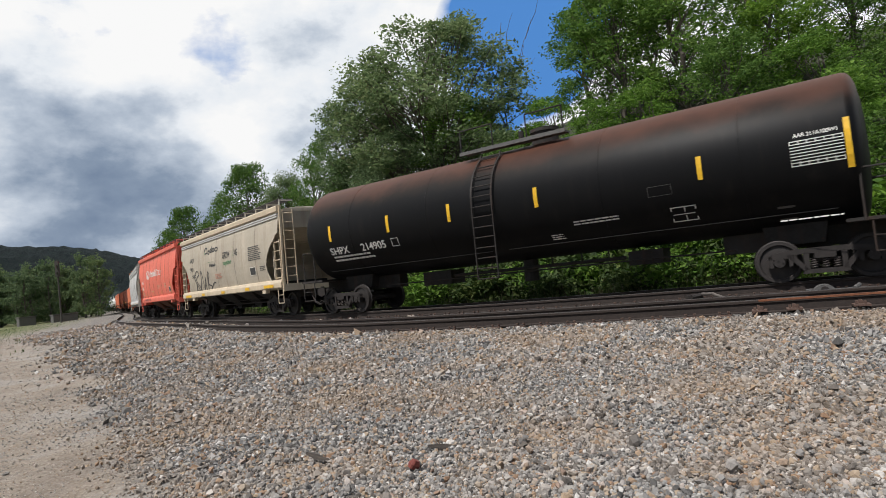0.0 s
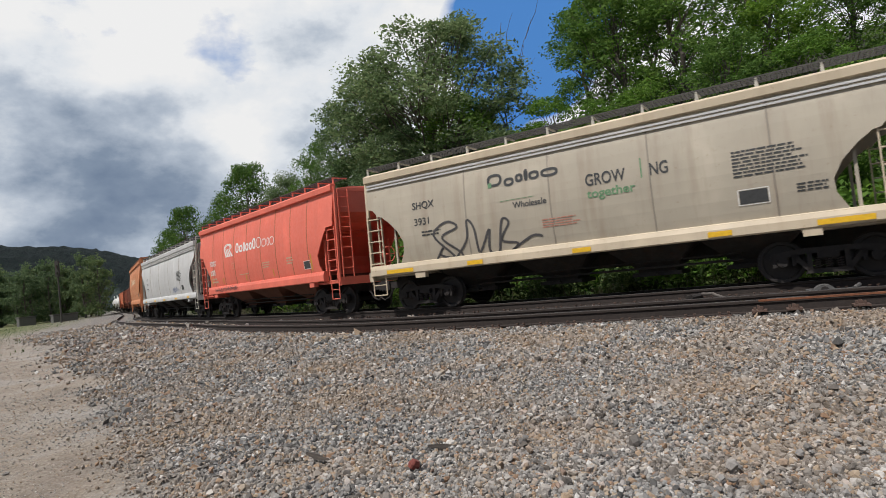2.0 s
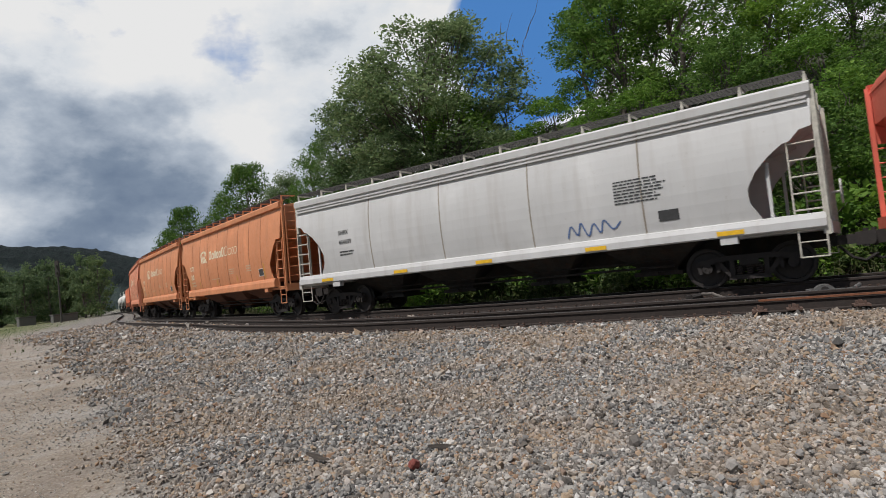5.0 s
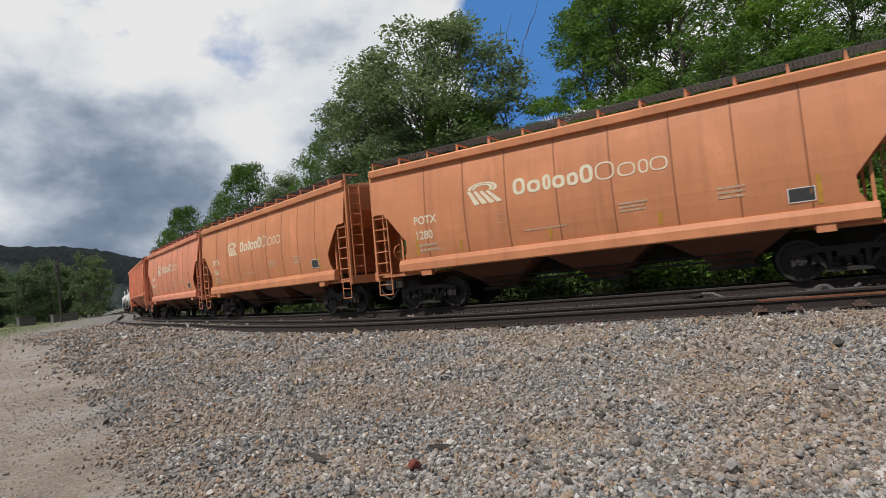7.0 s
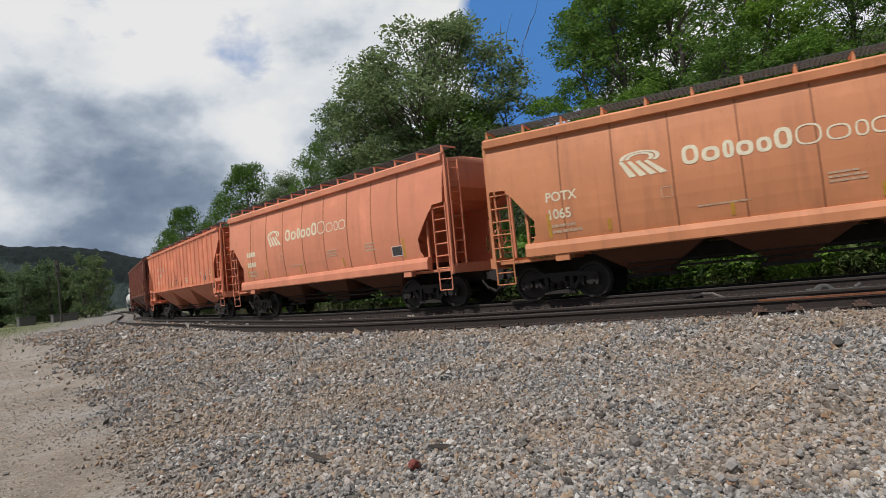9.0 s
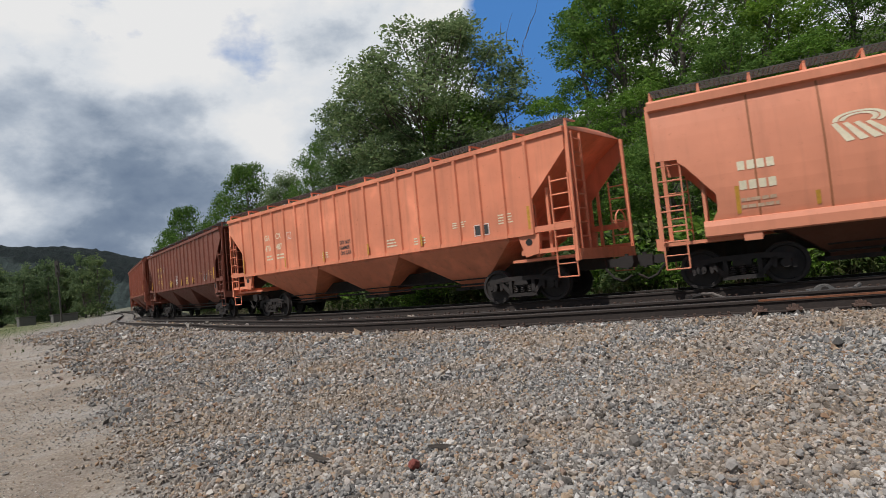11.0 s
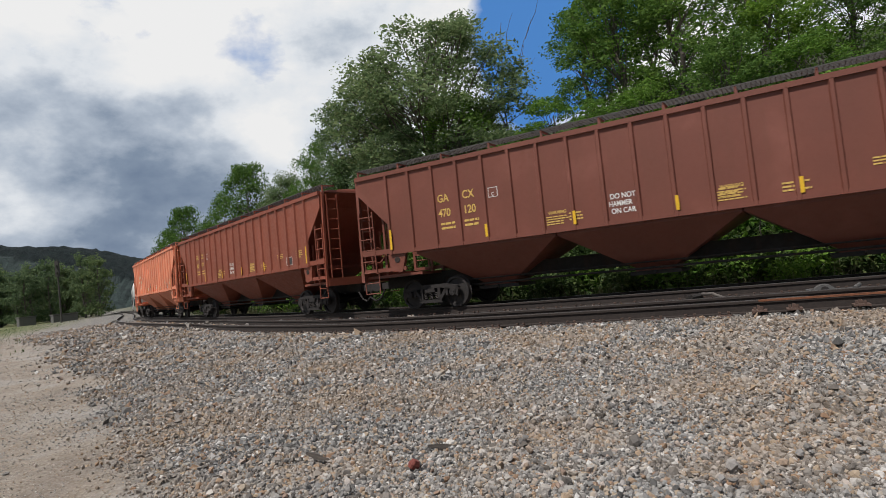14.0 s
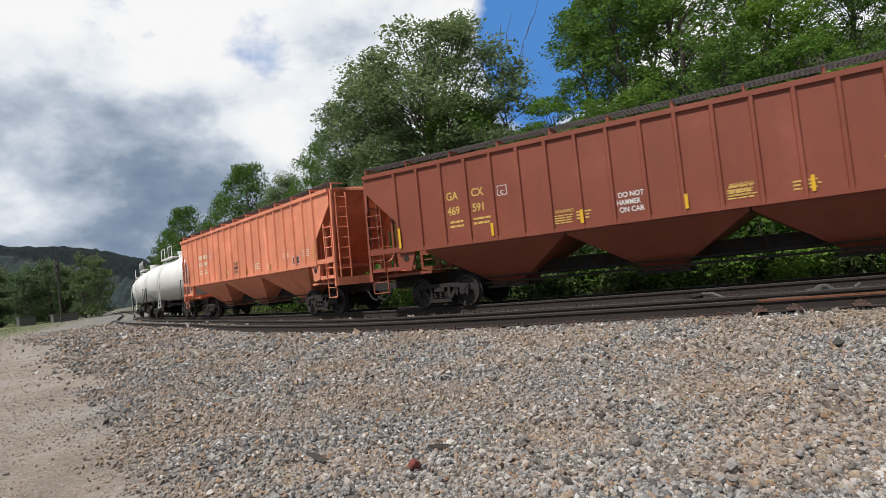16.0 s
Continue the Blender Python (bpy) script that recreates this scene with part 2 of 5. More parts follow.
def leaf_mat(name, dark, mid, pale, through=0.35):
    m, nt, b = mat(name)
    g, oi = node(nt, "NewGeometry"), node(nt, "ObjectInfo")
    c = ramp(nt, g.outputs["Random Per Island"], [(0.0, dark), (0.55, mid), (1.0, pale)])
    shift = ramp(nt, oi.outputs["Random"], [(0.0, (0.8, 0.85, 0.8)), (0.5, (1, 1, 1)), (1.0, (1.12, 1.08, 0.9))])
    c = mix(nt, 1.0, c, shift, "MULTIPLY")
    nt.links.new(c, b.inputs["Base Color"])
    b.inputs["Roughness"].default_value = 0.7
    b.inputs["Specular IOR Level"].default_value = 0.25
    tr = node(nt, "BsdfTranslucent")
    nt.links.new(c, tr.inputs[0])
    mx = node(nt, "MixShader")
    mx.inputs[0].default_value = through
    nt.links.new(b.outputs[0], mx.inputs[1])
    nt.links.new(tr.outputs[0], mx.inputs[2])
    nt.links.new(mx.outputs[0], nt.nodes["Material Output"].inputs[0])
    return m


M["leaf"] = leaf_mat("broad_green_leaves", (0.048, 0.105, 0.020), (0.098, 0.185, 0.036), (0.165, 0.265, 0.06), 0.45)
M["leaf2"] = leaf_mat("bright_green_leaves", (0.06, 0.13, 0.018), (0.12, 0.23, 0.033), (0.20, 0.32, 0.058), 0.45)
M["leaf3"] = leaf_mat("grey_green_leaves", (0.085, 0.135, 0.062), (0.155, 0.22, 0.10), (0.24, 0.30, 0.155), 0.48)
M["weeds"] = leaf_mat("weedy_leaves", (0.024, 0.048, 0.012), (0.05, 0.085, 0.022), (0.10, 0.13, 0.042))
M["straw"] = leaf_mat("dry_stalks", (0.10, 0.09, 0.06), (0.20, 0.17, 0.11), (0.32, 0.27, 0.18), 0.2)
# paler, greyer leaf colours stand in for haze over the far woods
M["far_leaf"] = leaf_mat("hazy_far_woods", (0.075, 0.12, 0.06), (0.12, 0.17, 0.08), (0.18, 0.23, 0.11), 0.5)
M["bark"] = plain("grey_brown_bark", (0.10, 0.085, 0.07), 0.9, scale=14)


def cloud_mat():
    """A blue sky with broken white cloud, grey and heavy low down to one side."""
    m, nt, b = mat("cloudy_sky")
    nt.nodes.remove(b)
    tc = node(nt, "TexCoord")
    nrm = node(nt, "VectorMath")
    nrm.operation = "NORMALIZE"
    nt.links.new(tc.outputs["Object"], nrm.inputs[0])

    def field(scale, detail, offset, rough=0.55, squash=1.6):
        mp = node(nt, "Mapping")
        mp.inputs["Scale"].default_value = (1, 1, squash)
        mp.inputs["Location"].default_value = offset
        nt.links.new(nrm.outputs[0], mp.inputs[0])
        n = node(nt, "TexNoise", Scale=scale, Detail=detail, Roughness=rough)
        nt.links.new(mp.outputs[0], n.inputs["Vector"])
        return n.outputs["Fac"]

    def spot(way, near, far):
        """1 towards way, 0 beyond far degrees from it."""
        d = node(nt, "VectorMath")
        d.operation = "DOT_PRODUCT"
        nt.links.new(nrm.outputs[0], d.inputs[0])
        d.inputs[1].default_value = Vector(way).normalized()
        r = node(nt, "MapRange")
        for i, v in enumerate((math.cos(radians(far)), math.cos(radians(near)), 0.0, 1.0)):
            r.inputs[1 + i].default_value = v
        nt.links.new(d.outputs["Value"], r.inputs[0])
        return r.outputs[0]

    def calc(op, a, b2):
        c = node(nt, "Math")
        c.operation = op
        for s, v in zip(c.inputs, (a, b2)):
            if isinstance(v, (int, float)):
                s.default_value = v
            else:
                nt.links.new(v, s)
        return c.outputs[0]

    big, small = field(4.5, 6, (0.3, 1.7, 0.2)), field(12.0, 8, (2.0, 0.4, 0.9))
    cover = calc("ADD", calc("MULTIPLY", big, 0.45), calc("MULTIPLY", small, 0.35))
    cover = calc("ADD", cover, 0.22)
    for way, near, far, depth in SKY_HOLES:
        cover = calc("SUBTRACT", cover, calc("MULTIPLY", spot(way, near, far), depth))
    fac = ramp(nt, cover, [(0.30, (0, 0, 0)), (0.46, (1, 1, 1))])
    blue = (0.09, 0.27, 0.66)
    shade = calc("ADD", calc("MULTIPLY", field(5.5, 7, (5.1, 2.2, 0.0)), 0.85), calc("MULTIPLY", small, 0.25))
    for way, near, far, depth in SKY_GREY:
        shade = calc("SUBTRACT", shade, calc("MULTIPLY", spot(way, near, far), depth))
    cloud = ramp(nt, shade, [(0.0, (0.13, 0.19, 0.30)), (0.20, (0.26, 0.33, 0.44)), (0.34, (0.52, 0.59, 0.69)), (0.46, (0.85, 0.89, 0.94)), (0.58, (1.0, 1.0, 1.0))])
    em = node(nt, "Emission")
    nt.links.new(mix(nt, fac, blue, cloud), em.inputs[0])
    em.inputs[1].default_value = 0.87
    nt.links.new(em.outputs[0], nt.nodes["Material Output"].inputs[0])
    return m

# ---- sky ----
SKY_HOLES = [((0.166, 0.911, 0.378), 4, 9, 0.6), ((0.133, 0.949, 0.287), 2, 8, 0.4), ((-0.344, 0.867, 0.360), 1, 7, 0.13), ((-0.510, 0.764, 0.396), 1, 8, 0.16), ((-0.277, 0.876, 0.395), 1, 5, 0.10)]
SKY_GREY = [((-0.540, 0.831, 0.132), 3, 15, 0.26), ((-0.435, 0.883, 0.175), 2, 10, 0.12), ((-0.168, 0.947, 0.274), 2, 8, 0.10)]
M["sky"] = cloud_mat()


class Geo:
    """Gathers the faces of one mesh."""

    def __init__(self):
        self.v, self.f = [], []

    def add(self, v, f):
        n = len(self.v)
        self.v += [tuple(p) for p in v]
        self.f += [tuple(n + i for i in q) for q in f]
        return self

    def box(self, lo, hi, m=None):
        p = [Vector((x, y, z)) for x in (lo[0], hi[0]) for y in (lo[1], hi[1]) for z in (lo[2], hi[2])]
        if m:
            p = [m @ q for q in p]
        return self.add(p, [(0, 1, 3, 2), (4, 6, 7, 5), (0, 4, 5, 1), (2, 3, 7, 6), (0, 2, 6, 4), (1, 5, 7, 3)])

    def bar(self, a, b, w, h=None):
        """A square bar from a to b."""
        a, b = Vector(a), Vector(b)
        m = Matrix.Translation(a) @ (b - a).to_track_quat("X", "Z").to_matrix().to_4x4()
        h = h or w
        return self.box((0, -w / 2, -h / 2), ((b - a).length, w / 2, h / 2), m)

    def tube(self, a, b, r, n=8, r2=None):
        a, b = Vector(a), Vector(b)
        q = (b - a).to_track_quat("Z", "X").to_matrix()
        r2 = r if r2 is None else r2
        v = [p + q @ Vector((k * math.cos(2 * math.pi * i / n), k * math.sin(2 * math.pi * i / n), 0)) for p, k in ((a, r), (b, r2)) for i in range(n)]
        f = [(i, (i + 1) % n, n + (i + 1) % n, n + i) for i in range(n)]
        return self.add(v, f + [tuple(range(n - 1, -1, -1)), tuple(range(n, 2 * n))])

    def rings(self, rings, caps=True):
        """Skin over rings of the same number of points."""
        n = len(rings[0])
        f = [(k * n + i, k * n + (i + 1) % n, (k + 1) * n + (i + 1) % n, (k + 1) * n + i) for k in range(len(rings) - 1) for i in range(n)]
        if caps:
            f += [tuple(range(n - 1, -1, -1)), tuple((len(rings) - 1) * n + i for i in range(n))]
        return self.add([p for r in rings for p in r], f)

    def slab(self, outline, y0, y1):
        """An outline in x and z, given depth in y."""
        return self.rings([[(x, y0, z) for x, z in outline], [(x, y1, z) for x, z in outline]])

    def mesh(self, name, material, smooth=False):
        m = bpy.data.meshes.new(name)
        m.from_pydata(self.v, [], self.f)
        bm = bmesh.new()
        bm.from_mesh(m)
        bmesh.ops.recalc_face_normals(bm, faces=bm.faces)
        bm.to_mesh(m)
        bm.free()
        m.materials.append(material)
        if smooth:
            m.polygons.foreach_set("use_smooth", [True] * len(m.polygons))
        return m


def part(name, geo, material, parent, label="", smooth=False, at=None):
    me = geo if isinstance(geo, bpy.types.Mesh) else geo.mesh(name, material, smooth)
    ob = new(name, me)
    ob.parent = parent
    if at is not None:
        ob.matrix_local = at
    return tagged(ob, label)


def thing(name, label, category, group="", kind=""):
    return tagged(new(name), label, category, group, kind)


def quick(name, v, f, material):
    m = bpy.data.meshes.new(name)
    m.from_pydata(v, [], f)
    m.materials.append(material)
    return m


def dome():
    v, f, n, k = [], [], 48, 22
    for j in range(k + 1):
        e = radians(-6 + 70 * j / k)
        for i in range(n + 1):
            a = radians(-95 + 190 * i / n)
            v.append((2000 * math.sin(a) * math.cos(e), 2000 * math.cos(a) * math.cos(e), 2000 * math.sin(e)))
    for j in range(k):
        for i in range(n):
            a = j * (n + 1) + i
            f.append((a, a + n + 1, a + n + 2, a + 1))
    ob = new("backdrop", quick("backdrop", v, f, M["sky"]))
    return tagged(ob, "blue summer sky with drifting white and grey cloud", "sky", kind="structure")


sky_dome = dome()


# ---- ground ----
NEAR_LINE = np.stack([LINE_X, LINE_Y], 1)[::6]
NEAR_S, NEAR_A = LINE_S[::6], LINE_A[::6]


def to_line(xy):
    """s and lat of points in the plan."""
    xy = np.asarray(xy, float)
    s, lat = np.empty(len(xy)), np.empty(len(xy))
    for i in range(0, len(xy), 4000):
        d = xy[i:i + 4000, None, :] - NEAR_LINE[None]
        k = np.argmin((d ** 2).sum(2), 1)
        e = d[np.arange(len(k)), k]
        s[i:i + 4000] = NEAR_S[k] + e[:, 0] * np.cos(NEAR_A[k]) + e[:, 1] * np.sin(NEAR_A[k])
        side = e[:, 0] * np.sin(NEAR_A[k]) - e[:, 1] * np.cos(NEAR_A[k])
        lat[i:i + 4000] = np.sign(side) * np.sqrt((e ** 2).sum(1))
    return s, lat


P_LAT = np.array([-400, -120, -60, -35, -20, -12, -8, -5.5, -3.4, -2.2, -1.4, 0, 1.4, 2.2, 3.0, 5.1, 6.0, 9.5, 12, 16, 45, 3000.0])
P_Z = np.array([34, 30, 22, 14, 6, 1.4, -0.35, -0.8, -0.62, -0.42, -0.32, -0.28, -0.27, -0.27, -0.28, -0.28, -0.33, -0.42, -0.45, -0.47, -0.5, -0.6])


DIRT_S = [-92, -40.4, -17, -2.5, 1.6, 4.2, 6.6, 9.5]
DIRT_LAT = [12.2, 9.2, 7.7, 9.4, 10.9, 12.5, 14.2, 18]


def dirt_from(s):
    """Where the stone shoulder ends and the dirt yard begins."""
    return np.interp(s, DIRT_S, DIRT_LAT)


def ground_z(s, lat):
    return np.interp(lat, P_LAT, P_Z) * 1.0


def wobble(x, y, seed=0.0):
    return (np.sin(x * 1.7 + seed + 1.3 * np.sin(y * 0.9)) + np.sin(y * 2.3 - seed + np.sin(x * 1.1 + 2)) + 0.6 * np.sin(3.1 * x + 2.7 * y + seed)) / 2.6


def build_ground():
    def axis(lo, hi, step):
        core = list(np.arange(lo, hi + step, step))
        out, d = [], step
        x = hi
        while x < 2500:
            d *= 1.13
            x += d
            out.append(x)
        back, d, x = [], step, lo
        while x > -2500:
            d *= 1.13
            x -= d
            back.append(x)
        return np.array(back[::-1] + core + out)

    xs, ys = axis(-15, 15, 0.24), axis(0, 28, 0.25)
    X, Y = np.meshgrid(xs, ys)
    xy = np.stack([X.ravel(), Y.ravel()], 1)
    s, lat = to_line(xy)
    z = ground_z(s, lat)
    r = np.hypot(xy[:, 0], xy[:, 1])
    z = np.where((r > 150) & (lat < 0), z * np.clip(1 - (r - 150) / 200, 0, 1), z)
    z = z + 0.03 * wobble(xy[:, 0] * 1.5, xy[:, 1] * 1.5) * (np.abs(lat) > 5) * (r < 60)
    v = np.column_stack([xy, z])
    nx, ny = len(xs), len(ys)
    i, j = np.meshgrid(np.arange(nx - 1), np.arange(ny - 1))
    a = (j * nx + i).ravel()
    f = np.column_stack([a, a + 1, a + nx + 1, a + nx])
    m = quick("ground", v.tolist(), f.tolist(), M["ground"])
    edge = dirt_from(s) + 0.5 * wobble(xy[:, 0] * 0.8, xy[:, 1] * 0.8, 2.0) * np.clip(r / 8, 0.3, 2)
    dirt = np.clip((lat - edge) / np.clip(r * 0.10, 0.5, 3) + 0.5, 0, 1)
    grass = np.clip((lat - 11.5 - 2.0 * wobble(xy[:, 0] * 0.25, xy[:, 1] * 0.25, 5)) / 2, 0, 1) * np.clip((r - 27) / 9, 0, 1)
    grass = np.maximum(grass, np.clip((-3.6 - lat) / 1.2, 0, 1))
    grass = np.maximum(grass, np.clip((r - 72) / 30, 0, 1) * (lat > 11))
    col = m.color_attributes.new("zone", "FLOAT_COLOR", "POINT")
    col.data.foreach_set("color", np.column_stack([dirt, grass, np.clip((-5.0 - lat) / 2, 0, 1), 0 * dirt + 1]).ravel())
    m.polygons.foreach_set("use_smooth", [True] * len(m.polygons))
    return tagged(new("ground", m), "tan dirt yard, stone shoulder and grassy verge by the tracks", "ground", kind="structure")


ground = build_ground()

ICO = None


def ico():
    global ICO
    if ICO is None:
        bm = bmesh.new()
        bmesh.ops.create_icosphere(bm, subdivisions=1, radius=1.0)
        ICO = (np.array([v.co[:] for v in bm.verts]), np.array([[v.index for v in f.verts] for f in bm.faces]))
        bm.free()
    return ICO


def rand_rot(rng, n):
    q = rng.normal(size=(n, 4))
    q /= np.linalg.norm(q, axis=1)[:, None]
    w, x, y, z = q.T
    return np.stack([np.stack([1 - 2 * (y * y + z * z), 2 * (x * y - z * w), 2 * (x * z + y * w)], 1),
                     np.stack([2 * (x * y + z * w), 1 - 2 * (x * x + z * z), 2 * (y * z - x * w)], 1),
                     np.stack([2 * (x * z - y * w), 2 * (y * z + x * w), 1 - 2 * (x * x + y * y)], 1)], 1)


def pebbles(rng, centre, size, fine=True):
    """Angular stones at the centres, as one list of faces."""
    if fine:
        bv, bf = ico()
    else:
        bv = np.array([(1, 0, 0), (-1, 0, 0), (0, 1, 0), (0, -1, 0), (0, 0, 1), (0, 0, -1.0)])
        bf = np.array([(0, 2, 4), (2, 1, 4), (1, 3, 4), (3, 0, 4), (2, 0, 5), (1, 2, 5), (3, 1, 5), (0, 3, 5)])
    n = len(centre)
    shape = bv[None] * (1 + rng.uniform(-0.3, 0.3, (n, len(bv), 1))) + rng.uniform(-0.18, 0.18, (n, len(bv), 3))
    shape = shape * (rng.uniform(0.7, 1.25, (n, 1, 3)))
    shape[:, :, 2] *= 0.8
    tilt = rand_rot(rng, n)
    v = np.einsum("nij,nkj->nki", tilt, shape) * size[:, None, None] * 0.62 + centre[:, None, :]
    f = bf[None] + (np.arange(n) * len(bv))[:, None, None]
    return v.reshape(-1, 3), f.reshape(-1, 3)


def fast_mesh(name, v, f, material):
    m = bpy.data.meshes.new(name)
    m.vertices.add(len(v))
    m.vertices.foreach_set("co", np.asarray(v, np.float32).ravel())
    k = f.shape[1]
    m.loops.add(f.size)
    m.loops.foreach_set("vertex_index", np.asarray(f, np.int32).ravel())
    m.polygons.add(len(f))
    m.polygons.foreach_set("loop_start", np.arange(len(f), dtype=np.int32) * k)
    m.polygons.foreach_set("loop_total", np.full(len(f), k, np.int32))
    m.update(calc_edges=True)
    m.shade_flat()
    m.materials.append(material)
    return m


def build_ballast():
    rng = np.random.default_rng(5)
    holder = thing("ballast", "grey and tan crushed stone heaped beside the rails", "gravel", kind="structure")
    vs, fs, n0 = [], [], 0
    for lo, hi, dens, size, top in ((3.3, 5.6, 2900, 0.026, 1.0), (5.6, 8.5, 1900, 0.032, 1.0), (8.5, 15.0, 980, 0.044, 1.0), (15.0, 25.0, 360, 0.066, 1.0), (25.0, 60.0, 50, 0.11, 1.0)):
        n = int(math.pi * (hi ** 2 - lo ** 2) * 90 / 360 * dens)
        r = np.sqrt(rng.uniform(lo ** 2, hi ** 2, n))
        a = radians(-46) + rng.uniform(0, 1, n) * radians(90)
        xy = np.stack([r * np.sin(a), r * np.cos(a)], 1)
        s, lat = to_line(xy)
        edge = dirt_from(s) + rng.normal(0, 0.45, n) + 0.5 * wobble(xy[:, 0], xy[:, 1])
        inner = near_lat(s)
        keep = (lat < edge) & (lat > 1.25) & ((lat > inner + 0.95) | ((lat < inner + 0.62) & (lat > inner - 0.62)) | (lat < inner - 0.9))
        keep |= (lat < 0.55) & (lat > -0.55) | (lat > -3.0) & (lat < -0.95)
        stray = (lat > edge) & (rng.uniform(size=n) < np.where(r < 15, 0.42, 0.12))
        xy, s, lat = xy[keep | stray], s[keep | stray], lat[keep | stray]
        sz = size * np.exp(rng.normal(0, 0.28, len(xy)))
        sz[stray[keep | stray]] *= 0.36
        z = ground_z(s, lat) + sz * rng.uniform(-0.15, 0.6, len(xy)) - 0.005
        z = z + 0.03 * wobble(xy[:, 0] * 1.5, xy[:, 1] * 1.5) * (np.abs(lat) > 5)
        z = z - 0.03 * (np.abs(lat - near_lat(s)) < 0.7)
        v, f = pebbles(rng, np.column_stack([xy, z]), sz, hi < 6)
        vs.append(v)
        fs.append(f + n0)
        n0 += len(v)
    ob = new("loose_stones", fast_mesh("loose_stones", np.concatenate(vs), np.concatenate(fs), M["stone"]))
    ob.parent = holder
    tagged(ob, "crushed grey and tan railway stone", kind="stuff")
    # the stones nearest to where the yard meets the shoulder, one by one
    kinds = []
    for i in range(8):
        v, f = pebbles(rng, np.zeros((1, 3)), np.array([1.0]))
        kinds.append(fast_mesh("stone", v, f, M["stone_piece"]))
    for i in range(280):
        r, a = math.sqrt(rng.uniform(3.8 ** 2, 6.6 ** 2)), radians(rng.uniform(-18, 40))
        x, y = r * math.sin(a), r * math.cos(a)
        s, lat = to_line([(x, y)])
        if lat[0] > dirt_from(s[0]):
            continue
        sz = 0.036 * math.exp(rng.normal(0, 0.25))
        q = new("stone", kinds[i % 8])
        q.parent = holder
        q.matrix_local = Matrix.Translation((x, y, float(ground_z(s, lat)[0]) + 0.05)) @ Euler(rng.uniform(0, 6, 3)).to_matrix().to_4x4() @ Matrix.Scale(sz, 4)
    return holder


# ---- tracks ----
RAIL_SHAPE = [(u, w * 1.32) for u, w in [(-0.070, -0.175), (0.070, -0.175), (0.070, -0.163), (0.012, -0.148), (0.009, -0.05), (0.036, -0.04), (0.037, -0.010), (0.028, 0.0), (-0.028, 0.0), (-0.037, -0.010), (-0.036, -0.04), (-0.009, -0.05), (-0.012, -0.148), (-0.070, -0.163)]]


def sweep(shape, s_list, lat_of, dz):
    rings = []
    for s in s_list:
        l = lat_of(s)
        rings.append([tuple(float(c) for c in on_line(float(s), l + u, dz + w)) for u, w in shape])
    return rings


def build_track(name, label, lat_of, dz, s0, s1, worn):
    holder = thing(name, label, "railway track", kind="structure")
    ss = np.concatenate([np.arange(s0, -40, 3.0), np.arange(-40, s1, 0.5), [s1]])
    for side in (0.755, -0.755):
        rail = part("rail", Geo().rings(sweep(RAIL_SHAPE, ss, lambda s: lat_of(s) + side, dz)), M["rail"], holder, "rusty brown steel rail with a worn head")
        part("running_surface", Geo().rings(sweep([(-0.022, 0.0), (0.022, 0.0), (0.022, 0.003), (-0.022, 0.003)], ss, lambda s: lat_of(s) + side, dz)), M["shine"], rail, "polished running top")
    tie = Geo().box((-0.11, -1.28, -0.42), (0.11, 1.28, -0.245)).mesh("tie", M["wood"])
    pl = Geo().box((-0.12, -0.21, -0.247), (0.12, 0.21, -0.228))
    for x in (-0.075, 0.075):
        for y in (-0.115, 0.115):
            pl.box((x - 0.014, y - 0.014, -0.235), (x + 0.014, y + 0.014, -0.17)).box((x - 0.026, y - 0.026, -0.187), (x + 0.026, y + 0.026, -0.17))
    pl = pl.mesh("tie_plate", M["plate"])
    s, rng = -60.0, random.Random(3)
    while s < min(s1, 17):
        x, y, z = on_line(s, lat_of(s), dz)
        a = float(np.interp(s, LINE_S, LINE_A)) + rng.uniform(-0.02, 0.02)
        m = Matrix.Translation((float(x), float(y), float(z))) @ Matrix.Rotation(a, 4, "Z") @ Matrix.Rotation(-BANK, 4, "X") @ pose(0, rng.uniform(-0.05, 0.05), 0)
        t = part("tie", tie, None, holder, at=m)
        if s > -26:
            for side in (0.755, -0.755):
                part("tie_plate", pl, None, t, at=pose(0, -side, 0))
        s += 0.53 + rng.uniform(-0.03, 0.03)
    return holder


near_track = build_track("near_track", "empty railway track with rusty rails on dark timber ties", near_lat, NEAR_Z, -200, 40, True)
main_track = build_track("main_track", "curved main railway track under the moving train", lambda s: 0.0 * s, 0.0, -330, 200, True)


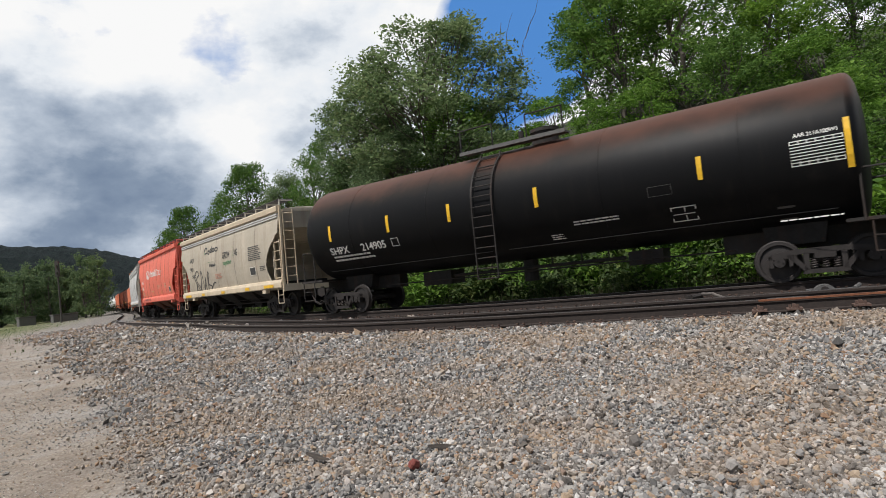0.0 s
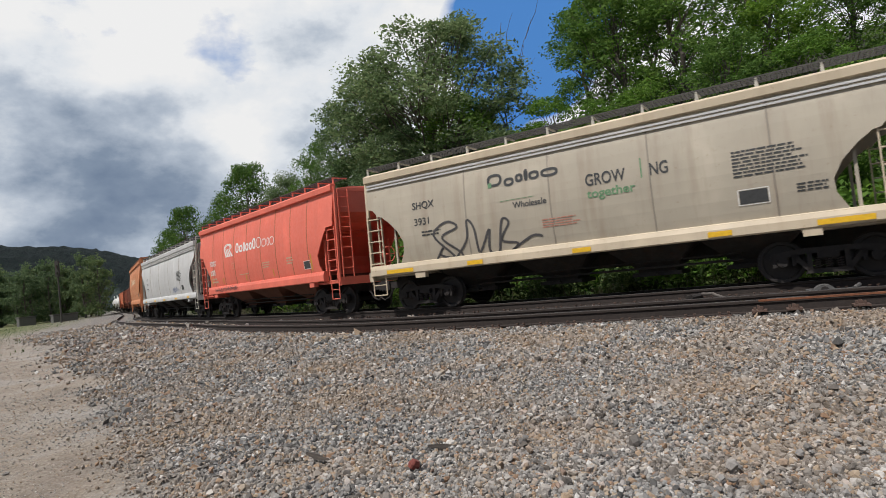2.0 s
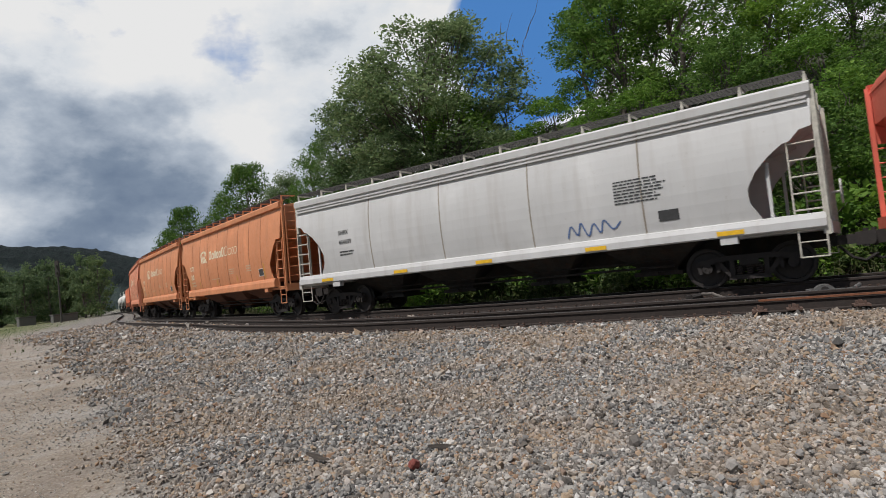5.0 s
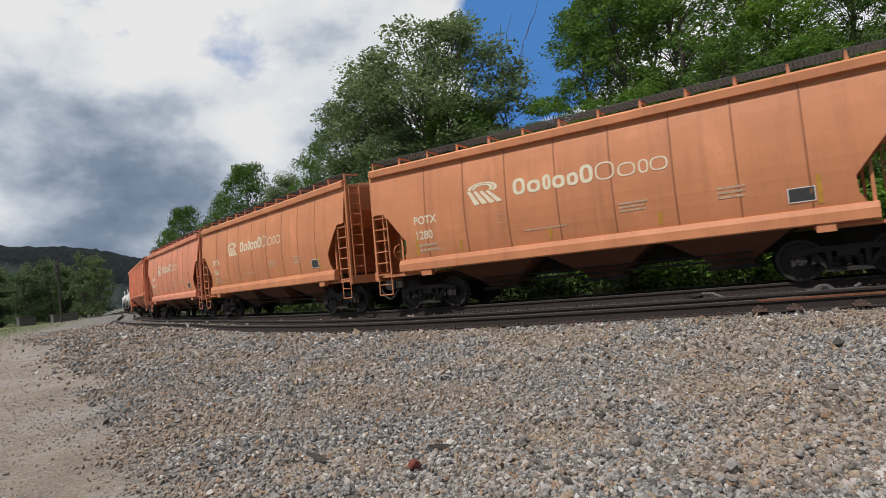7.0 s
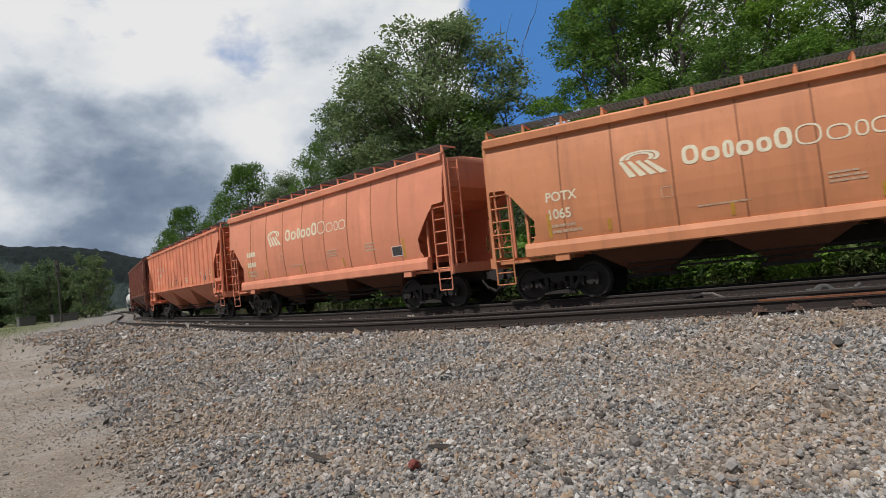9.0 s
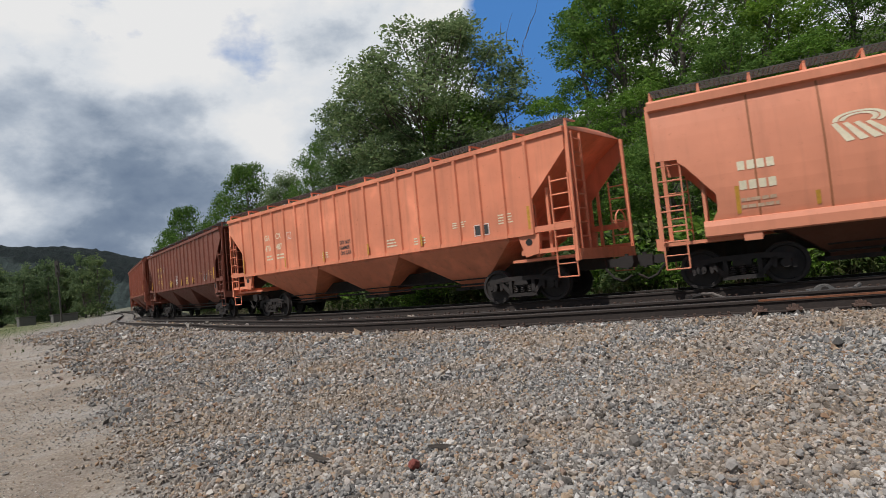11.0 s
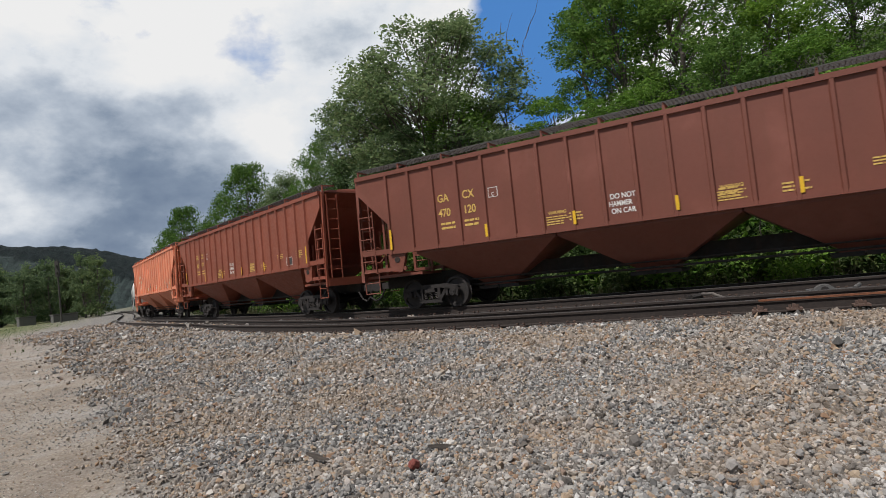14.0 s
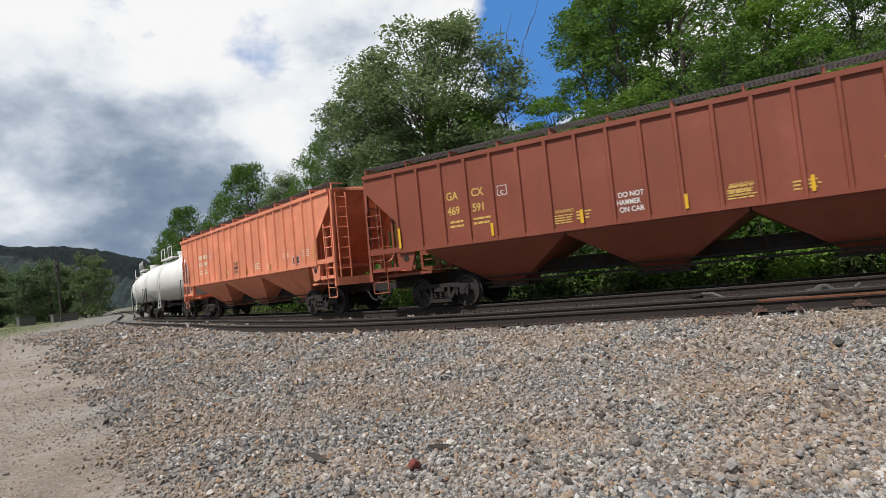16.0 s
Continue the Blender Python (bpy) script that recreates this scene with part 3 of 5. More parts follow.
def build_guard():
    """The rusty rail that begins beside the near rail, with its braces."""
    g = thing("guard_rail", "orange rusty spare rail bolted beside the near running rail", "rail")
    lat = lambda s: near_lat(s) + 0.755 + 0.17 + 0.02 * max(0, 10 - s)
    ss = np.arange(9.1, 17.0, 0.4)
    part("rail", Geo().rings(sweep(RAIL_SHAPE, ss, lat, NEAR_Z + 0.01)), M["rail"], g)
    part("rusty_head", Geo().rings(sweep([(-0.04, -0.03), (0.041, -0.03), (0.041, 0.003), (-0.04, 0.003)], ss, lat, NEAR_Z + 0.012)), M["rust"], g, "bright orange rusted rail head")
    for k, s in enumerate((9.1, 9.6, 10.5, 11.5, 12.6)):
        x, y, z = on_line(s, lat(s) + 0.12, NEAR_Z - 0.09)
        a = float(np.interp(s, LINE_S, LINE_A))
        m = Matrix.Translation((float(x), float(y), float(z))) @ Matrix.Rotation(a, 4, "Z")
        b = Geo().box((-0.12, -0.14, -0.09), (0.12, 0.14, -0.06)).slab([(-0.03, -0.06), (0.07, -0.06), (0.02, 0.0), (-0.03, 0.02)], -0.03, 0.06).box((-0.09, -0.10, -0.06), (-0.05, -0.05, 0.0)).tube((0.05, -0.08, -0.06), (0.05, -0.08, 0.0), 0.02)
        part("brace", b, M["plate"], g, at=m)
    return g


build_guard()


def build_machine():
    """The greaser between the tracks and its hose."""
    m = Matrix.Translation([float(c) for c in on_line(10.25, 2.2, -0.16)]) @ Matrix.Rotation(float(np.interp(10.25, LINE_S, LINE_A)), 4, "Z")
    t = thing("rail_greaser", "grey cast housing of a rail greaser on a steel plate", "machine")
    t.matrix_world = m
    part("base_plate", Geo().box((-0.55, -0.22, -0.12), (0.75, 0.22, -0.03)).box((-1.4, 0.05, -0.10), (-0.5, 0.2, -0.05)), M["machine"], t)
    g = Geo()
    arc = [(0.20 * math.cos(a), 0.17 * math.sin(a) - 0.03) for a in [math.pi * i / 10 for i in range(11)]]
    part("housing", g.slab(arc, -0.12, 0.12), M["machine"], t)
    part("hub", Geo().tube((0, -0.17, 0.03), (0, 0.0, 0.03), 0.075, 14), M["iron"], t)
    part("arm", Geo().box((0.2, -0.08, -0.03), (0.72, 0.08, 0.03)).tube((0.5, -0.1, 0.03), (0.62, 0.1, 0.08), 0.04), M["machine"], t)
    part("bracket", Geo().box((-0.32, -0.1, -0.03), (-0.18, 0.1, 0.06)), M["machine"], t)
    h = thing("hose", "dusty black rubber hose lying between the tracks", "hose")
    pts = [on_line(7.75 + (s - 6) * 1.44, l, z - 0.16) for s, l, z in ((6.0, 2.2, 0.0), (6.2, 2.25, 0.12), (6.35, 2.4, 0.12), (6.5, 2.6, 0.03), (6.65, 2.75, -0.06), (6.9, 2.8, -0.08), (7.3, 2.75, -0.08), (7.7, 2.5, -0.03))]
    g = Geo()
    for a, b in zip(pts, pts[1:]):
        g.tube([float(c) for c in a], [float(c) for c in b], 0.035, 8)
    part("hose_run", g, M["cable"], h, smooth=True)
    c = [float(q) for q in on_line(7.9, 2.2, -0.14)]
    part("valve_block", Geo().box((c[0] - 0.2, c[1] - 0.08, c[2] - 0.16), (c[0] + 0.14, c[1] + 0.08, c[2] + 0.10)).tube((c[0] - 0.12, c[1] - 0.1, c[2] + 0.06), (c[0] + 0.1, c[1] - 0.1, c[2] + 0.08), 0.05), M["iron"], h)
    for k, s in enumerate((9.0, 10.0)):
        b = thing("steel_strip", "dark flat steel strip lying on the stones", "steel strip", "strips between the tracks")
        m2 = Matrix.Translation([float(q) for q in on_line(s, 2.55 + 0.25 * k, -0.2)]) @ Matrix.Rotation(float(np.interp(s, LINE_S, LINE_A)) + 0.05, 4, "Z")
        b.matrix_world = m2
        part("strip", Geo().box((-0.8, -0.06, -0.05), (0.8, 0.06, 0.02)).box((-0.6, -0.02, 0.02), (0.6, 0.02, 0.05)), M["machine"], b)


build_machine()

# ---- lettering ----
def glyphs(text):
    c = bpy.data.curves.new("lettering", "FONT")
    c.body, c.size, c.offset = text, 1.0, 0.018
    o = new("lettering", c)
    bpy.context.view_layer.update()
    me = bpy.data.meshes.new_from_object(o.evaluated_get(bpy.context.evaluated_depsgraph_get()))
    v = np.empty(len(me.vertices) * 3)
    me.vertices.foreach_get("co", v)
    f = [tuple(p.vertices) for p in me.polygons]
    bpy.data.objects.remove(o)
    return v.reshape(-1, 3), f


def write(parent, name, rows, width, material, label=""):
    """Painted words on the camera's side: rows of text, x, z of the base line, height of capitals and squeeze."""
    for text, x, z, h, squeeze in rows:
        vs, fs, n = [], [], 0
        v, f = glyphs(text)
        k = h / 0.70
        for a in v:
            q = z + a[1] * k
            vs.append((x + a[0] * k * squeeze, -(width(q) + 0.010), q))
        ob = part(name, quick(name, vs, f, material), None, parent, label)
    return ob


def bars(parent, name, blocks, width, material, label=""):
    """Plain bars: x, z, length and height of each."""
    left = list(blocks)
    while left:
        group, grew = [left.pop(0)], True
        while grew:
            near = [b for b in left if any(b[0] < a[0] + a[2] + 0.15 and a[0] < b[0] + b[2] + 0.15 and b[1] < a[1] + a[3] + 0.15 and a[1] < b[1] + b[3] + 0.15 for a in group)]
            grew = bool(near)
            group += near
            left = [b for b in left if b not in near]
        g = Geo()
        for x, z, l, h in group:
            y0, y1 = -(width(z) + 0.010), -(width(z + h) + 0.010)
            g.add([(x, y0, z), (x + l, y0, z), (x + l, y1, z + h), (x, y1, z + h)], [(0, 1, 2, 3)])
        ob = part(name, quick(name, g.v, g.f, material), None, parent, label)
        if len(group) > 4:
            tagged(ob, kind="stuff")
    return ob


def lines_of(x, z, w, h, rows, seed=1):
    """Bars that stand for rows of small print."""
    r, out = random.Random(seed), []
    step = h / rows
    for k in range(rows):
        u, end = x, x + w * r.uniform(0.75, 1.0)
        while u < end:
            l = min(r.uniform(0.06, 0.2), end - u)
            out.append((u, z + h - (k + 1) * step + 0.3 * step, l * 0.85, step * 0.5))
            u += l
    return out


def panel_box(x, z, w, h, t=0.018):
    return [(x, z, w, t), (x, z + h - t, w, t), (x, z, t, h), (x + w - t, z, t, h)]


# ---- bogies ----
def lengthen(me, k):
    v = np.empty(len(me.vertices) * 3)
    me.vertices.foreach_get("co", v)
    v[::3] *= k
    me.vertices.foreach_set("co", v)
    me.update()


def make_bogie():
    r = 0.47
    prof = [(0.10, -0.07), (0.13, -0.02), (r - 0.09, 0.0), (r - 0.07, -0.05), (r, -0.05), (r + 0.004, 0.06), (r + 0.03, 0.075), (r + 0.03, 0.09), (r - 0.07, 0.09), (r - 0.09, 0.04), (0.14, 0.05), (0.10, 0.09)]
    wheel = []
    for side in (1, -1):
        g = Geo()
        n = 36
        g.rings([[(k * math.cos(2 * math.pi * i / n), side * (-0.80 + y), k * math.sin(2 * math.pi * i / n)) for i in range(n)] for k, y in prof], caps=True)
        g.box((-0.3, side * (-0.805) - 0.004, -0.02), (0.3, side * (-0.805) + 0.004, 0.02))
        wheel.append(g.mesh("wheel", M["tread"], False))
    ax = Geo().tube((0, -1.0, 0), (0, 1.0, 0), 0.08, 14).tube((0, -1.07, 0), (0, -0.93, 0), 0.115, 16).tube((0, 0.93, 0), (0, 1.07, 0), 0.115, 16)
    for i in range(3):
        a = 2 * math.pi * i / 3
        ax.tube((0.06 * math.cos(a), -1.09, 0.06 * math.sin(a)), (0.06 * math.cos(a), -1.06, 0.06 * math.sin(a)), 0.018, 6)
    ax = ax.mesh("axle", M["iron"])
    sf = []
    for side in (1, -1):
        g = Geo()
        y0, y1 = side * 0.92, side * 1.05
        g.slab([(-1.0, 0.52), (-0.95, 0.66), (-0.72, 0.70), (-0.45, 0.74), (0.45, 0.74), (0.72, 0.70), (0.95, 0.66), (1.0, 0.52), (0.90, 0.54), (0.62, 0.58), (0.40, 0.62), (-0.40, 0.62), (-0.62, 0.58), (-0.90, 0.54)], y0, y1)
        for q in (1, -1):
            g.slab([(q * 0.66, 0.62), (q * 0.54, 0.62), (q * 0.28, 0.27), (q * 0.36, 0.22)], y0, y1)
            g.slab([(q * 0.36, 0.64), (q * 0.27, 0.64), (q * 0.27, 0.25), (q * 0.36, 0.25)], y0, y1)
            g.slab([(q * 0.98, 0.62), (q * 0.90, 0.62), (q * 0.88, 0.36), (q * 0.95, 0.34)], y0, y1)
            g.slab([(q * 0.62, 0.60), (q * 0.52, 0.60), (q * 0.55, 0.38), (q * 0.61, 0.36)], y0, y1)
        g.slab([(-0.40, 0.17), (0.40, 0.17), (0.36, 0.27), (-0.36, 0.27)], y0, y1)
        g.box((-0.18, min(y0, y1) - 0.03, 0.50), (0.18, max(y0, y1) + 0.03, 0.62))
        sf.append(g.mesh("side_frame", M["iron"]))
    coil, n, k = [], 44, 6
    for i in range(n + 1):
        a = 2 * math.pi * 4.5 * i / n
        c = Vector((0.055 * math.cos(a), 0.055 * math.sin(a), 0.27 + 0.23 * i / n))
        out = Vector((math.cos(a), math.sin(a), 0))
        coil.append([c + out * (0.022 * math.cos(2 * math.pi * q / k)) + Vector((0, 0, 0.017 * math.sin(2 * math.pi * q / k))) for q in range(k)])
    sp = Geo().rings(coil).mesh("spring", M["spring"], True)
    bol = Geo().box((-0.16, -1.0, 0.44), (0.16, 1.0, 0.66)).tube((0, 0, 0.6), (0, 0, 0.95), 0.22, 16).box((-0.9, -0.5, 0.33), (0.9, -0.4, 0.41)).box((-0.9, 0.4, 0.33), (0.9, 0.5, 0.41)).mesh("bolster", M["under"])
    return wheel, ax, sf, sp, bol


BOGIE = make_bogie()
for _m in (*BOGIE[2], BOGIE[4]):
    lengthen(_m, 1.14)
AXLE = 0.89
TRAIN = []
SPIN = []


def add_bogie(car, x):
    wheel, ax, sf, sp, bol = BOGIE
    b = new("bogie")
    b.parent = car
    b.location = (x, 0, 0)
    tagged(b, "grimy cast steel bogie with coil springs")
    part("bolster", bol, None, b)
    for k in range(2):
        part("side_frame", sf[k], None, b)
        for x in (-0.19, 0.0, 0.19):
            part("spring", sp, None, b, at=Matrix.Translation((x * 1.14, (1 - 2 * k) * 0.99, 0)))
    for q in (-AXLE, AXLE):
        w = new("wheelset", WHEELSET)
        w.parent = b
        w.location = (q, 0, 0.47)
        SPIN.append((w, q))
    return b


def join(meshes, name):
    v, f, mi, n, mats = [], [], [], 0, []
    for m in meshes:
        v += [tuple(x.co) for x in m.vertices]
        f += [tuple(n + i for i in p.vertices) for p in m.polygons]
        mats.append(m.materials[0])
        mi += [len(mats) - 1] * len(m.polygons)
        n += len(m.vertices)
    out = quick(name, v, f, mats[0])
    for m in mats[1:]:
        out.materials.append(m)
    out.polygons.foreach_set("material_index", mi)
    return out


WHEELSET = join([BOGIE[0][0], BOGIE[0][1], BOGIE[1]], "wheelset")


# ---- cars ----
def enrol(car, s_left, s_right, bogie_at):
    """Bring a wagon to its full length and put it into the train."""
    for o in car.children_recursive:
        o.location.x *= REACH
        if abs(o.matrix_basis[0][0]) > 0.5:
            lengthen(o.data, REACH)
    mid, bogie_at = (s_left + s_right) / 2 * REACH + LEAD, bogie_at * REACH
    TRAIN.append((car, mid, bogie_at, [(add_bogie(car, x), x) for x in (-bogie_at, bogie_at)]))


def loft(rows, c=0.05):
    """Stacked rectangles with clipped corners: z, half width, half length."""
    rings = []
    for z, w, l in rows:
        rings.append([(l - c, -w, z), (l, -w + c, z), (l, w - c, z), (l - c, w, z), (-l + c, w, z), (-l, w - c, z), (-l, -w + c, z), (-l + c, -w, z)])
    return Geo().rings(rings)


def ladder(x0, x1, y, z0, z1, step=0.36, r=0.02):
    g = Geo()
    for x in (x0, x1):
        g.bar((x, y, z0), (x, y, z1), 0.055, 0.03)
    z = z0 + 0.05
    while z < z1:
        g.tube((x0, y, z), (x1, y, z), r, 6)
        z += step
    return g


def stirrup(x0, x1, y, z0, z1):
    return Geo().tube((x0, y, z1), (x0, y, z0), 0.018, 6).tube((x1, y, z1), (x1, y, z0), 0.018, 6).tube((x0, y, z0), (x1, y, z0), 0.018, 6).tube((x0, y, (z0 + z1) / 2), (x1, y, (z0 + z1) / 2), 0.015, 6)


def coupler(car, L, mats):
    for q in (1, -1):
        g = Geo().box((min(q * L, q * (L + 0.35)), -0.10, 0.74), (max(q * L, q * (L + 0.35)), 0.10, 0.96))
        g.slab([(q * (L + 0.33), 0.70), (q * (L + 0.62), 0.70), (q * (L + 0.66), 0.80), (q * (L + 0.66), 1.0), (q * (L + 0.33), 1.0)], -0.17, 0.12)
        g.tube((q * (L + 0.5), -0.12, 0.66), (q * (L + 0.5), -0.12, 1.06), 0.05, 8)
        part("coupler", g, M["iron"], car, "rusty knuckle coupler")
        h = Geo()
        pts = [(q * (L + 0.05), -0.35, 0.72), (q * (L + 0.25), -0.33, 0.45), (q * (L + 0.45), -0.3, 0.36), (q * (L + 0.66), -0.3, 0.50)]
        for a, b in zip(pts, pts[1:]):
            h.tube(a, b, 0.03, 7)
        part("brake_hose", h, M["under"], car, "black rubber brake hose")


def walkway(car, L, z, y, w, mats, posts, edge=0.0):
    """A raised grating along the roof, on short posts."""
    g = Geo()
    for k in range(5):
        yy = y - w / 2 + w * k / 4
        g.box((-L, yy - 0.008, z - 0.03), (L, yy + 0.008, z))
    x = -L
    while x < L:
        g.box((x - 0.006, y - w / 2, z - 0.022), (x + 0.006, y + w / 2, z - 0.004))
        x += 0.09
    part("walkway", g, M["grating"], car, "dark steel roof grating")
    for i in range(posts):
        x = -L + 2 * L * i / (posts - 1)
        part("walkway_post", Geo().slab([(x - 0.05, z - 0.42), (x + 0.05, z - 0.42), (x + 0.018, z - 0.04), (x - 0.018, z - 0.04)], y - w / 2 + 0.01, y - w / 2 + 0.05).bar((x, y - w / 2, z - 0.05), (x, y + w / 2, z - 0.05), 0.04), mats, car)


def end_gear(car, L, y, top, body, under):
    """End posts, end sill, end ladder and brake wheel at both ends."""
    for q in (1, -1):
        part("end_sill", Geo().box((q * L - 0.10, -1.50, 1.02), (q * L + 0.04, 1.50, 1.30)), under, car)
        for s in (1, -1):
            part("end_post", Geo().bar((q * (L - 0.02), s * y, 1.0), (q * (L - 0.02), s * (y - 0.06), top), 0.09, 0.07), body, car)
        part("end_ladder", Geo().add(*(lambda g: (g.v, g.f))(ladder(0, 0.42, 0, 1.2, top - 0.1))).mesh("end_ladder", body), None, car, at=Matrix.Translation((q * (L + 0.02), -1.35, 0)) @ Matrix.Rotation(radians(90), 4, "Z"))
        part("shear_plate", Geo().box((min(q * (L - 1.9), q * L), -1.35, 1.10), (max(q * (L - 1.9), q * L), 1.35, 1.18)), under, car)
    n = 18
    g = Geo()
    for i in range(n):
        a, b = 2 * math.pi * i / n, 2 * math.pi * (i + 1) / n
        g.tube((L + 0.18, 0.5 + 0.28 * math.cos(a), 2.0 + 0.28 * math.sin(a)), (L + 0.18, 0.5 + 0.28 * math.cos(b), 2.0 + 0.28 * math.sin(b)), 0.02, 6)
    g.tube((L, 0.5, 2.0), (L + 0.18, 0.5, 2.0), 0.03).bar((L + 0.18, 0.22, 2.0), (L + 0.18, 0.78, 2.0), 0.025)
    part("brake_wheel", g, under, car, "brake hand wheel")


def underframe(car, L, reach):
    part("centre_sill", Geo().box((-L, -0.20, 0.72), (L, 0.20, 1.15)), M["under"], car)
    g = Geo().tube((-reach, -0.7, 0.62), (reach, -0.7, 0.62), 0.03).tube((-reach, -0.75, 0.78), (reach, -0.75, 0.78), 0.02)
    part("brake_pipe", g, M["under"], car)


def chutes(car, xs, top_z, top_l, top_w, low_z, low_l, low_w, material):
    for x in xs:
        rings = []
        for z, l, w in ((top_z, top_l, top_w), (top_z - 0.12, top_l, top_w), (low_z + 0.1, low_l, low_w), (low_z, low_l, low_w)):
            rings.append([(x - l, -w, z), (x + l, -w, z), (x + l, w, z), (x - l, w, z)])
        ch = part("hopper_chute", Geo().rings(rings), material, car, "sloping discharge chute")
        part("outlet_gate", Geo().box((x - low_l - 0.12, -low_w - 0.1, low_z - 0.10), (x + low_l + 0.12, low_w + 0.1, low_z)).tube((x, -low_w - 0.25, low_z - 0.03), (x, low_w + 0.25, low_z - 0.03), 0.035), M["under"], ch)


ROUND_Z = [1.45, 1.7, 2.0, 2.3, 2.6, 2.9, 3.1, 3.3, 3.6, 3.9, 4.15, 4.36]
ROUND_W = [1.50, 1.545, 1.585, 1.61, 1.62, 1.615, 1.605, 1.59, 1.565, 1.53, 1.49, 1.45]


def round_w(z):
    return float(np.interp(z, ROUND_Z, ROUND_W))


def round_hopper(label, s0, s1, paint_m, sill_m, cut, seams, top=4.36, bands=(), sill=(1.2, 1.58), posts=9, post_m=None, chute_m=None, ladder_m=None):
    """Curved-side covered hopper wagon."""
    L = (s1 - s0) / 2
    car = thing("covered_hopper_wagon", label, "freight wagon", "wagons of the passing train")
    rows = [(z if z < 3.2 else 3.2 + (z - 3.2) * (top - 3.2) / (4.36 - 3.2), w, L - float(np.interp(z, cut[0], cut[1]))) for z, w in
            sorted({**dict(zip(ROUND_Z, ROUND_W)), **{z: round_w(z) for z in cut[0]}}.items())]
    part("body", loft([(z, w - 0.03, l - (1.15 if z < 3.2 else 0.5 if z < 3.5 else 0.02)) for z, w, l in rows]), paint_m, car)
    for s in (1, -1):
        part("side_sheet", Geo().rings([[(-l, s * w, z), (l, s * w, z), (l, s * (w - 0.035), z), (-l, s * (w - 0.035), z)] for z, w, l in rows]), paint_m, car)
    # roof and its edge
    part("roof", loft([(top, 1.50, L - 0.05), (top + 0.10, 1.25, L - 0.05), (top + 0.18, 0.7, L - 0.06), (top + 0.2, 0.2, L - 0.08)]), paint_m, car)
    for s in (1, -1):
        part("roof_edge", Geo().rings([[(x, s * (1.45 + u), z) for u, z in ((0, top - 0.04), (0.12, top), (0.13, top + 0.18), (0.05, top + 0.24), (-0.1, top + 0.22))] for x in (-L + 0.03, L - 0.03)]), sill_m, car, "flanged roof edge")
        for k, (z, h) in enumerate(bands):
            part("side_band", Geo().box((-L + 0.1, min(s * 1.45, s * (round_w(z) + 0.035)), z), (L - 0.1, max(s * 1.45, s * (round_w(z) + 0.035)), z + h)), M["grey"], car)
        lo, hi = sill
        part("side_sill", Geo().rings([[(x, s * u, z) for u, z in ((1.40, lo), (1.57, lo), (1.60, lo + 0.03), (1.60, hi - 0.14), (1.56, hi - 0.02), (1.50, hi), (1.40, hi))] for x in (-sill_len(L, cut), sill_len(L, cut))]), sill_m, car)
        for x in seams:
            part("seam", Geo().rings([[(x + u, s * (w + v), z) for u, v in ((-0.026, -0.01), (-0.014, 0.009), (0.014, 0.009), (0.026, -0.01))] for z, w, l in rows]), M["seam"] if cut is CUT_A else M["seam_grey"], car)
        for q in (1, -1):
            part("ladder", ladder(q * (L - 0.05), q * (L - 0.52), s * 1.53, 1.15, 3.1), ladder_m or sill_m, car)
            part("step", stirrup(q * (L - 0.05), q * (L - 0.50), s * 1.52, 0.55, 1.2), ladder_m or sill_m, car)
            part("jack_pad", Geo().box((q * (L - 1.7) - 0.16, s * 1.47 - 0.1, sill[0] - 0.16), (q * (L - 1.7) + 0.16, s * 1.47 + 0.08, sill[0])), sill_m, car)
            part("stanchion", Geo().bar((q * (L - 0.9), s * 1.4, 1.15), (q * (L - 0.9), s * 1.4, 2.7), 0.06), paint_m, car)
    walkway(car, L - 0.1, top + 0.50, -1.12, 0.6, post_m or sill_m, posts)
    end_gear(car, L, 1.5, top + 0.15, ladder_m or paint_m, paint_m)
    underframe(car, L, L - 3)
    coupler(car, L, None)
    return car, L


def sill_len(L, cut):
    return L - 0.85 if cut is CUT_A else L - 0.03


CUT_A = ([1.45, 1.62, 1.78, 2.15, 2.9, 3.02, 3.10, 3.12, 4.36], [1.0, 1.04, 1.12, 1.14, 0.62, 0.50, 0.48, 0.08, 0.05])
CUT_B = ([1.45, 1.6, 1.85, 2.15, 2.5, 2.8, 3.02, 3.06, 3.3, 3.36, 4.36], [1.05, 1.12, 1.24, 1.26, 1.1, 0.85, 0.60, 0.46, 0.28, 0.08, 0.05])


def ring(car, name, x, z, w, h, thick, width, material):
    """A painted ring that fills a box from x, z."""
    g, n = Geo(), 20
    for i in range(n):
        p = []
        for k, q in ((i, 1), (i + 1, 1), (i + 1, 0), (i, 0)):
            a = 2 * math.pi * k / n
            ca, sa = (math.copysign(abs(v) ** 0.75, v) for v in (math.cos(a), math.sin(a)))
            u, v = x + w / 2 + (w / 2 - thick * (1 - q)) * ca, z + h / 2 + (h / 2 - thick * (1 - q)) * sa
            p.append((u, -(width(v) + 0.010), v))
        g.add(p, [(0, 1, 2, 3)])
    part(name, quick(name, g.v, g.f, material), None, car)


